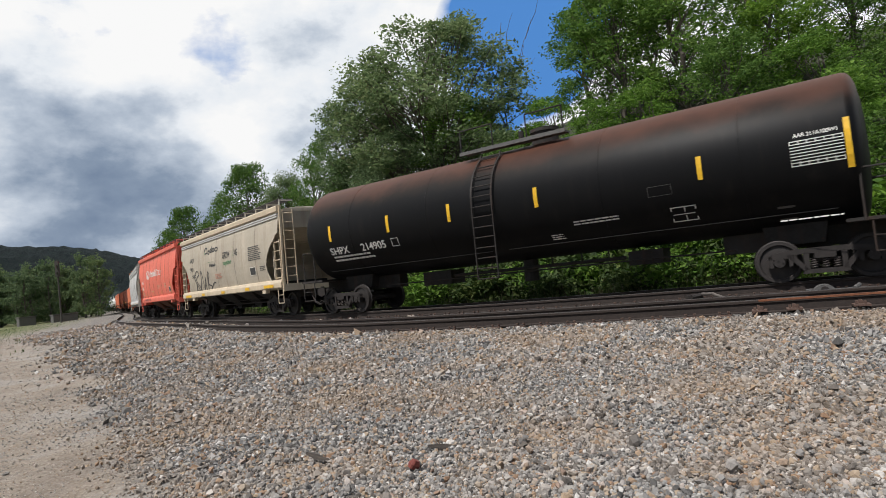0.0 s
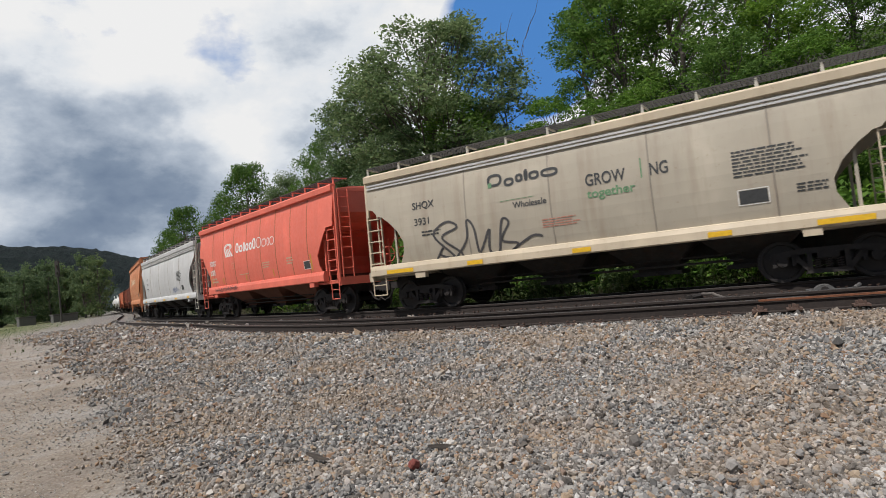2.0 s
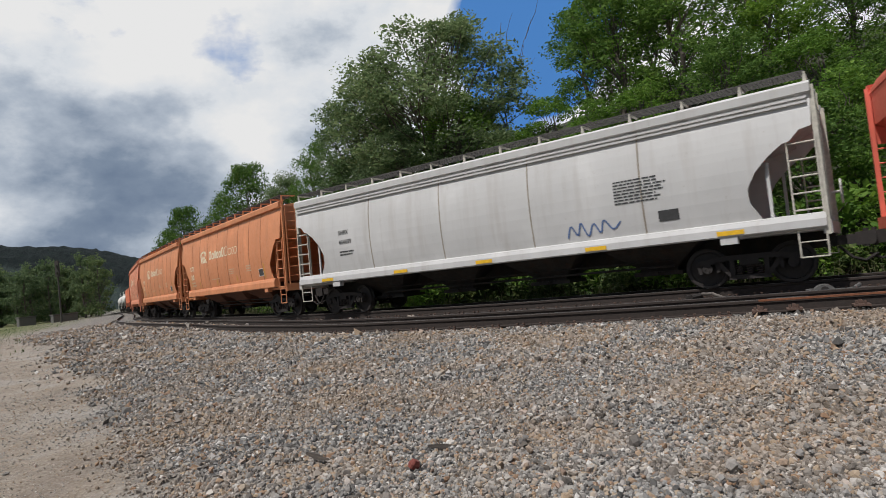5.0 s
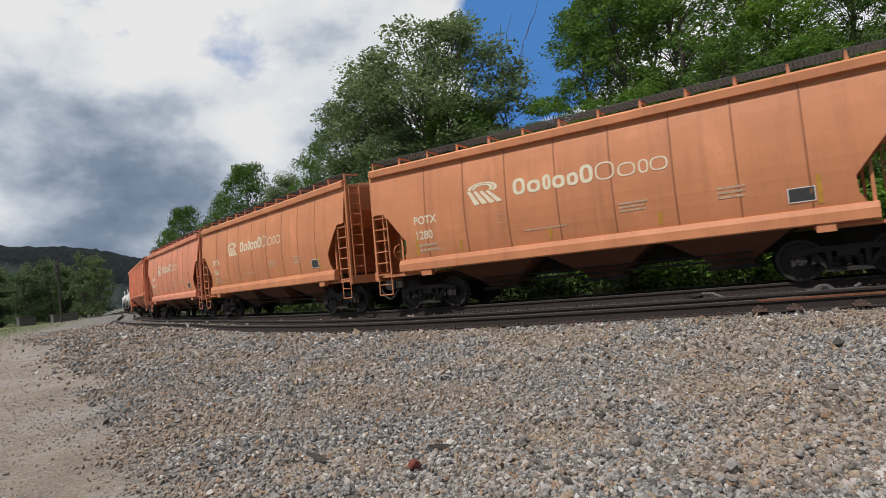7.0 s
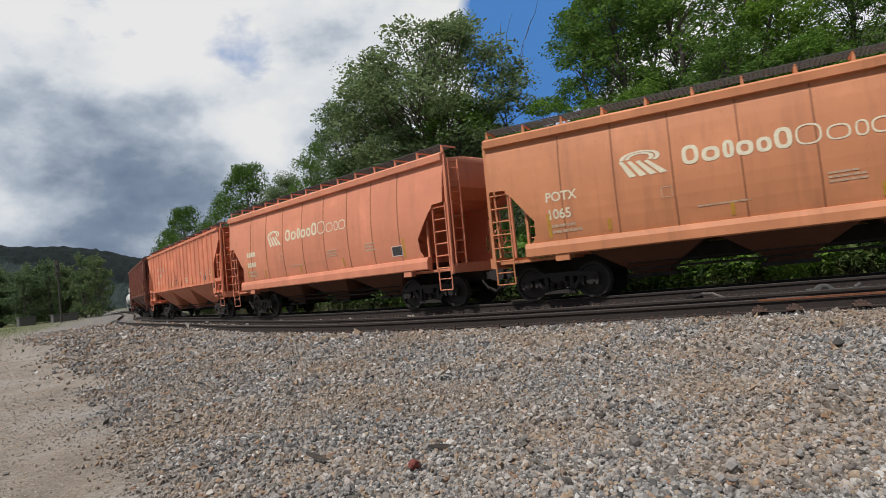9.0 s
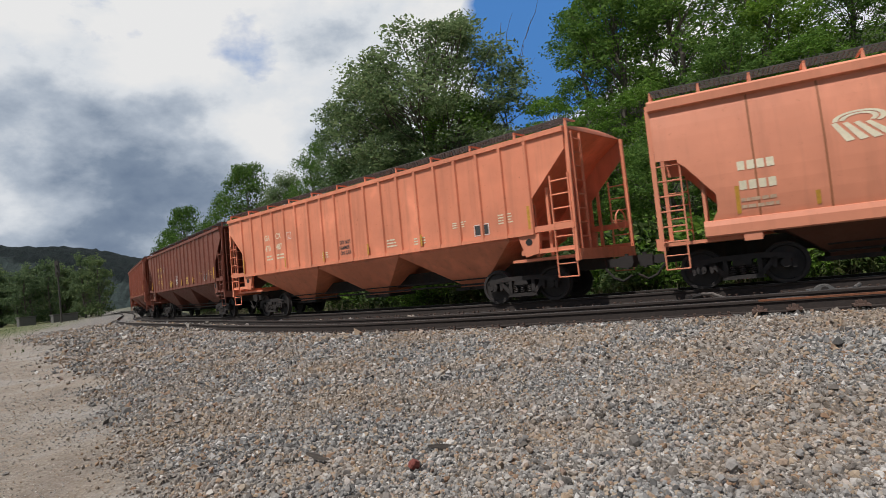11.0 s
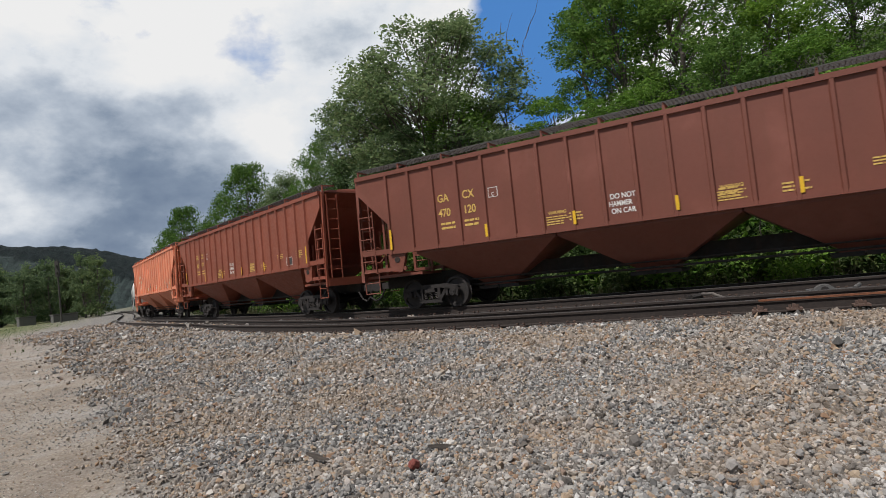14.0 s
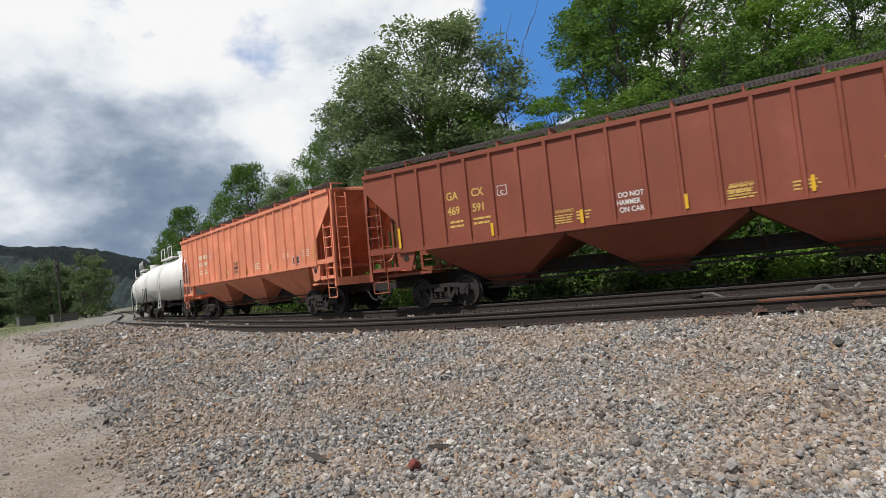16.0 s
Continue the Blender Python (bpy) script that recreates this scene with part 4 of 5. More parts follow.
def potash(label, s0, s1, paint_m, number, mark_m, tagged_up=False, seed=1):
    """Orange or red potash wagon with its lettering."""
    car, L = round_hopper(label, s0, s1, paint_m, paint_m, CUT_A, [-4.35, -3.15, -1.95, -0.65, 0.65, 1.95, 3.15, 4.35], posts=14)
    chutes(car, (-2.75, 0.0, 2.75), 1.45, 1.36, 1.42, 0.50, 0.42, 0.5, M["chute_shade"])
    for x in (-3.4, -0.95, 1.55, -5.05 + 0.3, 4.45):
        tall = abs(x) > 4.2
        bars(car, "reflector", [(x, 1.66, 0.075, 0.62 if tall else 0.30)], round_w, M["ochre"], "dirty yellow reflector strip")
    if number:
        write(car, "wagon_mark", [("POTX", -4.74, 2.60, 0.24, 0.8), (number, -4.74, 2.14, 0.25, 0.8)], round_w, mark_m)
    else:
        bars(car, "wagon_mark", [(-4.66 + 0.17 * k, z, 0.13, 0.2) for k in range(4) for z in (2.18, 2.62)], round_w, mark_m)
    # the owner's name, as plain rings in place of its letters
    x = -1.74
    for w, h, thick in ((0.34, 0.46, 0.085), (0.35, 0.34, 0.085), (0.22, 0.42, 0.08), (0.32, 0.34, 0.085), (0.28, 0.34, 0.08), (0.32, 0.48, 0.085), (0.45, 0.46, 0.035), (0.40, 0.34, 0.035), (0.22, 0.34, 0.035), (0.38, 0.34, 0.035)):
        ring(car, "owner_name", x, 2.97, w * 0.96, h, thick, round_w, mark_m)
        x += w * 1.12
    g = Geo()
    for k in range(4):
        a = k * 0.25
        p = [(-3.02 + a * 0.7, 3.30 - 0.02 * k), (-2.94 + a * 0.7, 3.32 - 0.02 * k), (-2.68 + a * 0.85, 2.90), (-2.82 + a * 0.85, 2.88)]
        g.add([(u, -(round_w(v) + 0.010), v) for u, v in p], [(0, 1, 2, 3)])
    n = 20
    for rr in (0.42, 0.30):
        for i in range(n):
            t0, t1 = -0.7 + math.pi * 1.25 * i / n, -0.7 + math.pi * 1.25 * (i + 1) / n
            p = [(-2.58 + q * math.cos(t), 3.34 + 0.42 * q * math.sin(t)) for t, q in ((t0, rr), (t1, rr), (t1, rr - 0.09), (t0, rr - 0.09))]
            g.add([(u, -(round_w(v) + 0.010), v) for u, v in p], [(0, 1, 2, 3)])
    part("emblem", quick("emblem", g.v, g.f, mark_m), None, car, "pale fan-shaped emblem")
    bars(car, "small_print", lines_of(-4.66, 1.72, 0.75, 0.3, 2, seed) + lines_of(0.75, 2.05, 0.65, 0.28, 3, seed + 1) + lines_of(-1.55, 1.92, 1.1, 0.08, 1, seed + 2) + lines_of(2.75, 2.02, 0.55, 0.32, 3, seed + 3), round_w, M["letter_faint"])
    bars(car, "data_panel", [(3.98, 1.76, 0.42, 0.28)], round_w, M["letter_dark"], "black data panel")
    bars(car, "panel_edge", panel_box(3.96, 1.74, 0.46, 0.32), lambda z: round_w(z) + 0.004, M["letter_white"])
    bars(car, "plate_mark", panel_box(-2.22, 2.28, 0.22, 0.26, 0.014), round_w, M["letter_faint"])
    if tagged_up:
        bars(car, "spray_tag", scribble(-4.3, 1.28, 2.4, 0.22, 7), lambda z: 1.605, M["tag"], "black spray-painted scrawl")
    enrol(car, s0, s1, L - 1.5)
    return car


def scribble(x, z, w, h, seed):
    r, out = random.Random(seed), []
    u = x
    while u < x + w:
        k = r.uniform(0.04, 0.12)
        out.append((u, z + r.uniform(0, 0.3) * h, 0.03, h * r.uniform(0.5, 1)))
        out.append((u, z + r.uniform(0.2, 0.8) * h, k, 0.028))
        u += k + 0.03
    return out


def stroke(car, name, pts, width, t, material, label):
    """A sprayed line through points in x and z."""
    g, fine = Geo(), []
    for a, b, c, d in zip([pts[0]] + pts[:-2], pts[:-1], pts[1:], pts[2:] + [pts[-1]]):
        for k in range(6):
            u = k / 6
            fine.append(tuple(0.5 * ((2 * q) + (-p + r2) * u + (2 * p - 5 * q + 4 * r2 - w) * u * u + (-p + 3 * q - 3 * r2 + w) * u ** 3) for p, q, r2, w in zip(a, b, c, d)))
    for (x0, z0), (x1, z1) in zip(fine, fine[1:]):
        n = Vector((-(z1 - z0), x1 - x0)).normalized() * t / 2
        q = [(x0 + n.x, z0 + n.y), (x0 - n.x, z0 - n.y), (x1 - n.x, z1 - n.y), (x1 + n.x, z1 + n.y)]
        g.add([(u, -(width(v) + 0.013), v) for u, v in q], [(0, 1, 2, 3)])
    return part(name, quick(name, g.v, g.f, material), None, car, label)


def ribbed_hopper(label, s0, s1, paint_m, number, mark_m, seed=1, ochre="ochre"):
    """Straight-side covered hopper wagon with outside posts."""
    L = (s1 - s0) / 2
    car = thing("ribbed_hopper_wagon", label, "freight wagon", "wagons of the passing train")
    W = lambda z: 1.575
    rows = [(1.84, 1.575, L - 1.08), (2.72, 1.575, L - 1.08), (3.85, 1.575, L - 0.07), (4.40, 1.575, L - 0.05)]
    part("body", loft([(1.84, 1.53, L - 2.3), (2.30, 1.53, L - 2.1), (3.95, 1.53, L - 0.65), (4.39, 1.53, L - 0.07)], 0.03), paint_m, car)
    for s in (1, -1):
        out = [(l, z) for z, w, l in rows]
        part("side_sheet", Geo().slab(out + [(-a, b) for a, b in out[::-1]], s * 1.535, s * 1.575), paint_m, car)
    part("roof", loft([(4.40, 1.56, L - 0.05), (4.48, 1.2, L - 0.06), (4.54, 0.4, L - 0.08)]), paint_m, car)
    n = 19
    for s in (1, -1):
        part("top_rail", Geo().box((-L + 0.04, min(s * 1.5, s * 1.635), 4.30), (L - 0.04, max(s * 1.5, s * 1.635), 4.43)), paint_m, car)
        part("bottom_rail", Geo().box((-L + 1.05, min(s * 1.5, s * 1.62), 1.80), (L - 1.05, max(s * 1.5, s * 1.62), 1.92)), paint_m, car)
        for i in range(n):
            x = (i - (n - 1) / 2) * (2 * (L - 1.10) / (n - 1))
            g = Geo()
            for z0, z1 in ((1.80, 4.32),):
                g.rings([[(x - 0.06, s * 1.57, z), (x - 0.035, s * 1.635, z), (x + 0.035, s * 1.635, z), (x + 0.06, s * 1.57, z)] for z in (z0, z1)])
            part("side_post", g, paint_m, car)
        for q in (1, -1):
            part("end_beam", Geo().box((min(q * (L - 1.85), q * L), min(s * 1.5, s * 1.58), 1.84), (max(q * (L - 1.85), q * L), max(s * 1.5, s * 1.58), 2.0)), paint_m, car)
            gus = part("gusset", Geo().slab([(q * (L - 1.55), 1.82), (q * (L - 0.95), 1.82), (q * (L - 1.0), 1.30), (q * (L - 1.38), 1.22)], s * 1.44, s * 1.56), paint_m, car)
            # raised dark disc stands for the shade of a hole, none is cut
            part("lightening_hole", Geo().tube((q * (L - 1.25), s * 1.555, 1.62), (q * (L - 1.25), s * 1.572, 1.62), 0.09, 14), M["under"], gus)
            part("low_beam", Geo().box((min(q * (L - 1.5), q * L), min(s * 1.45, s * 1.54), 1.28), (max(q * (L - 1.5), q * L), max(s * 1.45, s * 1.54), 1.40)), paint_m, car)
            part("ladder", ladder(q * (L - 0.05), q * (L - 0.52), s * 1.56, 1.25, 3.25), paint_m, car)
            part("step", stirrup(q * (L - 0.05), q * (L - 0.55), s * 1.52, 0.62, 1.3), paint_m, car)
            part("stanchion", Geo().bar((q * (L - 0.75), s * 1.35, 1.2), (q * (L - 0.75), s * 1.35, 3.0), 0.07).bar((q * (L - 1.15), s * 1.35, 1.2), (q * (L - 1.15), s * 1.35, 2.6), 0.06), paint_m, car)
    w3 = (L - 1.85) * 2 / 3
    chutes(car, (-w3, 0.0, w3), 1.84, w3 / 2 - 0.02, 1.50, 0.55, 0.45, 0.55, paint_m)
    walkway(car, L - 0.05, 4.68, -1.2, 0.5, paint_m, 12)
    end_gear(car, L, 1.54, 4.4, paint_m, paint_m)
    underframe(car, L, L - 3)
    coupler(car, L, None)
    bay = 2 * (L - 1.10) / (n - 1)
    x0 = -(L - 1.10) + 2 * bay + 0.12
    a, b = number
    if not a:
        bars(car, "wagon_mark", [(x0 + 0.2 * k, z, 0.15, 0.2) for k in range(6) for z in (2.76, 3.12)], W, mark_m)
    else:
        write(car, "wagon_mark", [("GA", x0, 3.16, 0.23, 0.74), ("CX", x0 + bay, 3.16, 0.23, 0.74), (a, x0, 2.72, 0.23, 0.74), (b, x0 + bay, 2.72, 0.23, 0.74)], W, mark_m)
    bars(car, "small_print", lines_of(x0 + 0.05, 2.30, 0.5, 0.26, 2, seed) + lines_of(x0 + bay, 2.30, 0.5, 0.26, 2, seed + 1) + lines_of(1.6, 2.05, 0.45, 0.3, 3, seed + 2) + lines_of(2.72, 2.0, 0.5, 0.25, 3, seed + 4) + lines_of(4.2, 2.3, 0.5, 0.2, 3, seed + 5) + lines_of(5.7, 2.2, 0.5, 0.3, 4, seed + 6) + lines_of(-1.6, 2.05, 0.4, 0.25, 3, seed + 3), W, mark_m)
    write(car, "warning", [("DO NOT", -0.62, 2.46, 0.13, 0.75), ("HAMMER", -0.66, 2.27, 0.13, 0.68), ("ON CAR", -0.62, 2.08, 0.13, 0.75)], W, M["letter_dark"] if mark_m is M["letter_cream"] else M["letter_white"])
    bars(car, "plate_box", panel_box(x0 + 2 * bay, 3.05, 0.26, 0.28, 0.016), W, M["letter_white"])
    write(car, "plate_mark", [("C", x0 + 2 * bay + 0.08, 3.09, 0.1, 0.8)], W, M["letter_white"])
    bars(car, "data_panel", [(4.95, 2.02, 0.42, 0.26)], W, M["letter_dark"])
    bars(car, "panel_edge", panel_box(4.92, 1.99, 0.48, 0.32), lambda z: 1.579, M["letter_white"])
    for x in (-(L - 1.10), -3.78, -1.5, 0.75, 3.02, L - 1.18):
        bars(car, "reflector", [(x, 1.95, 0.07, 0.62 if abs(x) > 5 else 0.36)], lambda z: 1.63, M[ochre], "yellowed reflector strip")
    if mark_m is M["letter_gold"]:
        write(car, "warning", [("WARNING", -2.10, 2.30, 0.085, 0.75), ("WARNING", 1.62, 2.30, 0.085, 0.75)], W, mark_m)
        bars(car, "small_print", lines_of(-2.16, 2.0, 0.55, 0.26, 4, seed + 8) + lines_of(1.56, 2.0, 0.55, 0.26, 4, seed + 9), W, mark_m)
    enrol(car, s0, s1, L - 2.05)
    return car


def tank_wagon(label, s0, s1, shell_m, R, zc, marks):
    """Tank wagon with its dished ends, ladder, dome and top platform."""
    L = (s1 - s0) / 2
    car = thing("tank_wagon", label, "freight wagon", "wagons of the passing train")
    n, rings = 48, []
    for x, k in [(-L, 0.05), (-L + 0.01, 0.35), (-L + 0.04, 0.62), (-L + 0.09, 0.82), (-L + 0.15, 0.93), (-L + 0.22, 0.985), (-L + 0.3, 1.0), (-0.35 * L, 1.0), (0.35 * L, 1.0), (L - 0.3, 1.0), (L - 0.22, 0.985), (L - 0.15, 0.93), (L - 0.09, 0.82), (L - 0.04, 0.62), (L - 0.01, 0.35), (L, 0.05)]:
        rings.append([(x, k * R * math.cos(2 * math.pi * i / n), zc + k * R * math.sin(2 * math.pi * i / n)) for i in range(n)])
    part("shell", Geo().rings(rings), shell_m, car, smooth=True)
    for x in (-0.33 * L, 0.33 * L, -0.72 * L, 0.72 * L):
        part("weld_band", Geo().rings([[(x + u, (R + v) * math.cos(2 * math.pi * i / n), zc + (R + v) * math.sin(2 * math.pi * i / n)) for i in range(n)] for u, v in ((-0.03, -0.01), (-0.015, 0.006), (0.015, 0.006), (0.03, -0.01))], caps=False), shell_m, car)
    dark = M["under"] if shell_m is M["black"] else M["white"]
    part("dome", Geo().tube((0.6, 0, zc + R - 0.1), (0.6, 0, zc + R + 0.34), 0.36, 20).tube((0.6, 0, zc + R + 0.34), (0.6, 0, zc + R + 0.44), 0.40, 20).tube((0.0, -0.2, zc + R + 0.3), (0.0, -0.2, zc + R + 0.5), 0.08, 10), dark, car, "round manway dome")
    pf = part("platform", Geo().box((-1.5, -1.0, zc + R + 0.02), (1.5, -0.55, zc + R + 0.07)).box((-1.5, 0.55, zc + R + 0.02), (1.5, 1.0, zc + R + 0.07)).box((-1.55, -1.02, zc + R - 0.02), (1.55, -0.98, zc + R + 0.09)), M["machine"] if dark is M["under"] else M["white"], car, "grated top platform")
    for x0, x1 in ((-1.5, -0.5), (0.5, 1.5)):
        rail = Geo()
        for x in (x0, x1):
            rail.tube((x, -1.0, zc + R), (x, -1.0, zc + R + 0.75), 0.022, 6)
        part("handrail", rail.tube((x0, -1.0, zc + R + 0.75), (x1, -1.0, zc + R + 0.75), 0.022, 6), dark, pf)
    y_at = lambda z: math.sqrt(max(0.01, R * R - (z - zc) ** 2))
    lad = Geo()
    zs = [0.75 + 0.15 * k for k in range(int((zc + R - 0.75 - 0.05) / 0.15) + 1)]
    off = lambda z: max(y_at(z) if z > zc else R, 0.9) + 0.10
    for a, b in zip(zs, zs[1:]):
        for x in (-0.9, -0.3):
            lad.bar((x, -off(a), a), (x, -off(b), b), 0.05, 0.03)
    for z in zs[::2]:
        lad.tube((-0.9, -off(z), z), (-0.3, -off(z), z), 0.018, 6)
    part("ladder", lad, dark, car, "side ladder up to the dome")
    part("running_bar", Geo().tube((-L + 0.6, -0.62 * R, zc - 1.38), (-0.8, -0.62 * R, zc - 1.38), 0.011, 6).tube((-0.3, -0.62 * R, zc - 1.38), (L - 0.6, -0.62 * R, zc - 1.38), 0.011, 6), M["machine"], car, "thin grab bar along the shell")
    for q in (1, -1):
        part("bolster_saddle", Geo().slab([(q * (L - 1.9), 0.85), (q * (L - 0.9), 0.85), (q * (L - 0.75), 1.7), (q * (L - 2.05), 1.7)], -0.6, 0.6), M["under"], car)
        part("stub_sill", Geo().box((min(q * (L - 2.8), q * (L + 0.35)), -0.22, 0.75), (max(q * (L - 2.8), q * (L + 0.35)), 0.22, 1.25)), M["under"], car)
        part("end_platform", Geo().box((min(q * (L - 0.5), q * (L + 0.45)), -1.45, 1.20), (max(q * (L - 0.5), q * (L + 0.45)), 1.45, 1.27)), M["under"], car)
        for s in (1, -1):
            part("step", stirrup(q * (L + 0.4), q * (L - 0.1), s * 1.42, 0.55, 1.2), M["under"], car)
            part("end_rail", Geo().tube((q * (L + 0.35), s * 1.4, 1.2), (q * (L + 0.35), s * 1.4, 2.3), 0.022, 6).tube((q * (L - 0.2), s * 1.46, 1.2), (q * (L - 0.2), s * 1.46, 2.3), 0.022, 6).tube((q * (L + 0.35), s * 1.4, 2.3), (q * (L - 0.2), s * 1.46, 2.3), 0.022, 6), M["under"], car)
    g = Geo().tube((-2.5, -0.35, 0.95), (2.5, -0.35, 0.95), 0.05, 8).box((-3.6, -0.4, 0.7), (-2.6, 0.4, 1.15)).box((2.6, -0.5, 0.72), (3.4, 0.2, 1.1)).tube((-0.2, 0, 0.55), (-0.2, 0, 1.2), 0.2, 14).tube((-L + 2.5, -0.6, 0.85), (L - 2.5, -0.6, 0.85), 0.02, 6)
    for x in (-1.8, -1.2, 0.6, 1.4, 2.1):
        g.tube((x, -0.4, 0.95), (x, -0.4, 1.35), 0.02, 6)
    part("brake_rigging", g, M["under"], car, "valves and brake gear under the shell")
    coupler(car, L + 0.3, None)
    wid = lambda z: max(y_at(z), 0.3)
    if marks:
        for x, k in ((-6.25, 0.55), (-3.9, 0.55), (-1.75, 0.55), (0.82, 0.55), (4.55, 0.55), (7.1, 1.05)):
            g = Geo()
            zz = [2.84 - k / 2 + k * i / 4 for i in range(5)]
            for a, b in zip(zz, zz[1:]):
                g.add([(x, -(wid(a) + 0.012), a), (x + 0.10, -(wid(a) + 0.012), a), (x + 0.10, -(wid(b) + 0.012), b), (x, -(wid(b) + 0.012), b)], [(0, 1, 2, 3)])
            part("reflector", quick("reflector", g.v, g.f, M["yellow"]), None, car, "bright yellow reflector strip")
        write(car, "wagon_mark", [("SHPX", -6.35, 2.1, 0.24, 0.95), ("214905", -5.05, 2.1, 0.24, 0.95)], wid, M["letter_white"])
        bars(car, "small_print", lines_of(-6.3, 1.82, 1.9, 0.24, 2, 3) + lines_of(1.68, 1.92, 1.2, 0.14, 2, 5) + lines_of(1.0, 1.62, 0.4, 0.16, 3, 8), wid, M["letter_white"])
        bars(car, "plate_box", panel_box(-3.85, 2.1, 0.26, 0.26, 0.016) + panel_box(3.88, 1.68, 0.52, 0.35, 0.022) + [(3.92, 1.84, 0.44, 0.02), (4.16, 1.70, 0.02, 0.31)], wid, M["letter_white"])
        bars(car, "data_sheet", [(6.22, 2.5 + 0.066 * k, 0.86, 0.020) for k in range(9)] + [(6.22 + 0.141 * k, 2.5, 0.016, 0.548) for k in range(7)], wid, M["letter_white"], "white printed data sheet")
        bars(car, "outline_mark", panel_box(3.5, 2.35, 0.5, 0.24, 0.008), wid, M["machine"])
        write(car, "class_mark", [("AAR 211A100W1", 6.3, 3.12, 0.085, 0.8)], wid, M["letter_white"])
        bars(car, "placard", [(5.86, 1.42, 0.3, 0.3)], wid, M["machine"])
        bars(car, "sill_text", lines_of(5.9, 1.35, 1.2, 0.06, 1, 12), lambda z: 1.46, M["letter_white"])
    enrol(car, s0, s1, L - 1.05)
    return car


# ---- the train, from its head to its tail ----
tank_wagon("black tank wagon with rusty crown and yellow reflector strips", -5.04, 9.86, M["black"], 1.72, 2.92, True)

agr, L_ = round_hopper("dirty beige covered hopper wagon with grey spray tag", -18.98, -6.56, M["beige"], M["cream"], CUT_B, [-2.9, -0.6, 1.7, 4.0], top=4.22, bands=((3.98, 0.05), (4.08, 0.05)), sill=(1.15, 1.50), posts=12, post_m=M["ladder_white"], ladder_m=M["cream"])
chutes(agr, (-3.2, -0.9, 1.4, 3.4), 1.45, 1.1, 1.42, 0.50, 0.42, 0.5, M["under"])
write(agr, "wagon_mark", [("SHQX", -4.55, 3.08, 0.21, 0.86), ("3931", -4.52, 2.58, 0.21, 0.9)], round_w, M["letter_dark"])
_x, _b = -2.22, []
for _w, _h, _d in ((0.30, 0.36, 0), (0.2, 0.24, 0.06), (0.15, 0.24, 0), (0.08, 0.33, 0), (0.2, 0.24, 0), (0.32, 0.24, 0)):
    _b.append((_x, 3.32 - _d, _w * 1.2, _h))
    _x += _w * 1.55
for _x, _z, _w, _h in _b:
    ring(agr, "owner_name", _x, _z, _w * 1.15, _h, 0.07, round_w, M["letter_dark"])
bars(agr, "leaf_mark", [(-2.2, 3.3, 0.1, 0.14), (-1.9, 2.86, 0.9, 0.015)], lambda z: round_w(z) + 0.003, M["letter_green"])
write(agr, "division", [("Wholesale", -1.56, 2.62, 0.17, 0.84)], round_w, M["letter_dark"])
write(agr, "slogan", [("GROW", 0.28, 2.88, 0.30, 0.66), ("NG", 1.70, 2.88, 0.30, 0.62)], round_w, M["letter_dark"])
write(agr, "slogan_below", [("together", 0.30, 2.56, 0.22, 0.98)], round_w, M["letter_green"])
bars(agr, "slogan_leaf", [(1.52, 2.85, 0.03, 0.5)], round_w, M["letter_green"])
bars(agr, "notice", lines_of(3.3, 2.45, 1.35, 0.64, 8, 4) + lines_of(4.35, 1.95, 0.55, 0.22, 3, 6) + lines_of(-4.3, 2.2, 0.7, 0.2, 2, 9), round_w, M["letter_dark"])
bars(agr, "data_panel", [(3.36, 1.86, 0.5, 0.30)], round_w, M["letter_dark"])
bars(agr, "panel_edge", panel_box(3.33, 1.83, 0.56, 0.36), lambda z: round_w(z) + 0.004, M["letter_white"])
bars(agr, "red_print", lines_of(-0.85, 1.95, 0.95, 0.26, 4, 17), round_w, M["letter_red"])
for _k in (-5.6, -3.0, -0.2, 2.7, 4.6):
    bars(agr, "reflector", [(_k, 1.2, 0.45 if abs(_k) < 4 else 0.9, 0.12)], lambda z: 1.605, M["yellow"], "yellow reflector strip on the sill")
stroke(agr, "spray_tag", [((x + 3.6) * 1.23 - 4.0, z + 0.05) for x, z in [(-3.6, 1.35), (-3.35, 1.75), (-3.45, 1.55), (-3.1, 1.45), (-3.55, 2.15), (-3.2, 2.5), (-2.95, 2.3), (-3.35, 2.05), (-2.9, 1.5), (-3.1, 1.35), (-2.75, 1.9), (-2.7, 2.45), (-2.55, 2.2), (-2.5, 1.5), (-2.35, 1.75), (-2.2, 2.1), (-2.25, 1.5), (-2.05, 1.4), (-1.9, 2.3), (-1.75, 2.2), (-1.95, 1.75), (-1.6, 1.6), (-1.85, 1.35), (-1.3, 1.75), (-1.05, 1.7)]], round_w, 0.065, M["tag"], "grey spray-painted scrawl")
enrol(agr, -18.98, -6.56, L_ - 1.6)

potash("salmon red covered hopper wagon with black scrawl on sill", -32.35, -20.2, M["red"], "2080", M["letter_white"], True, 1)

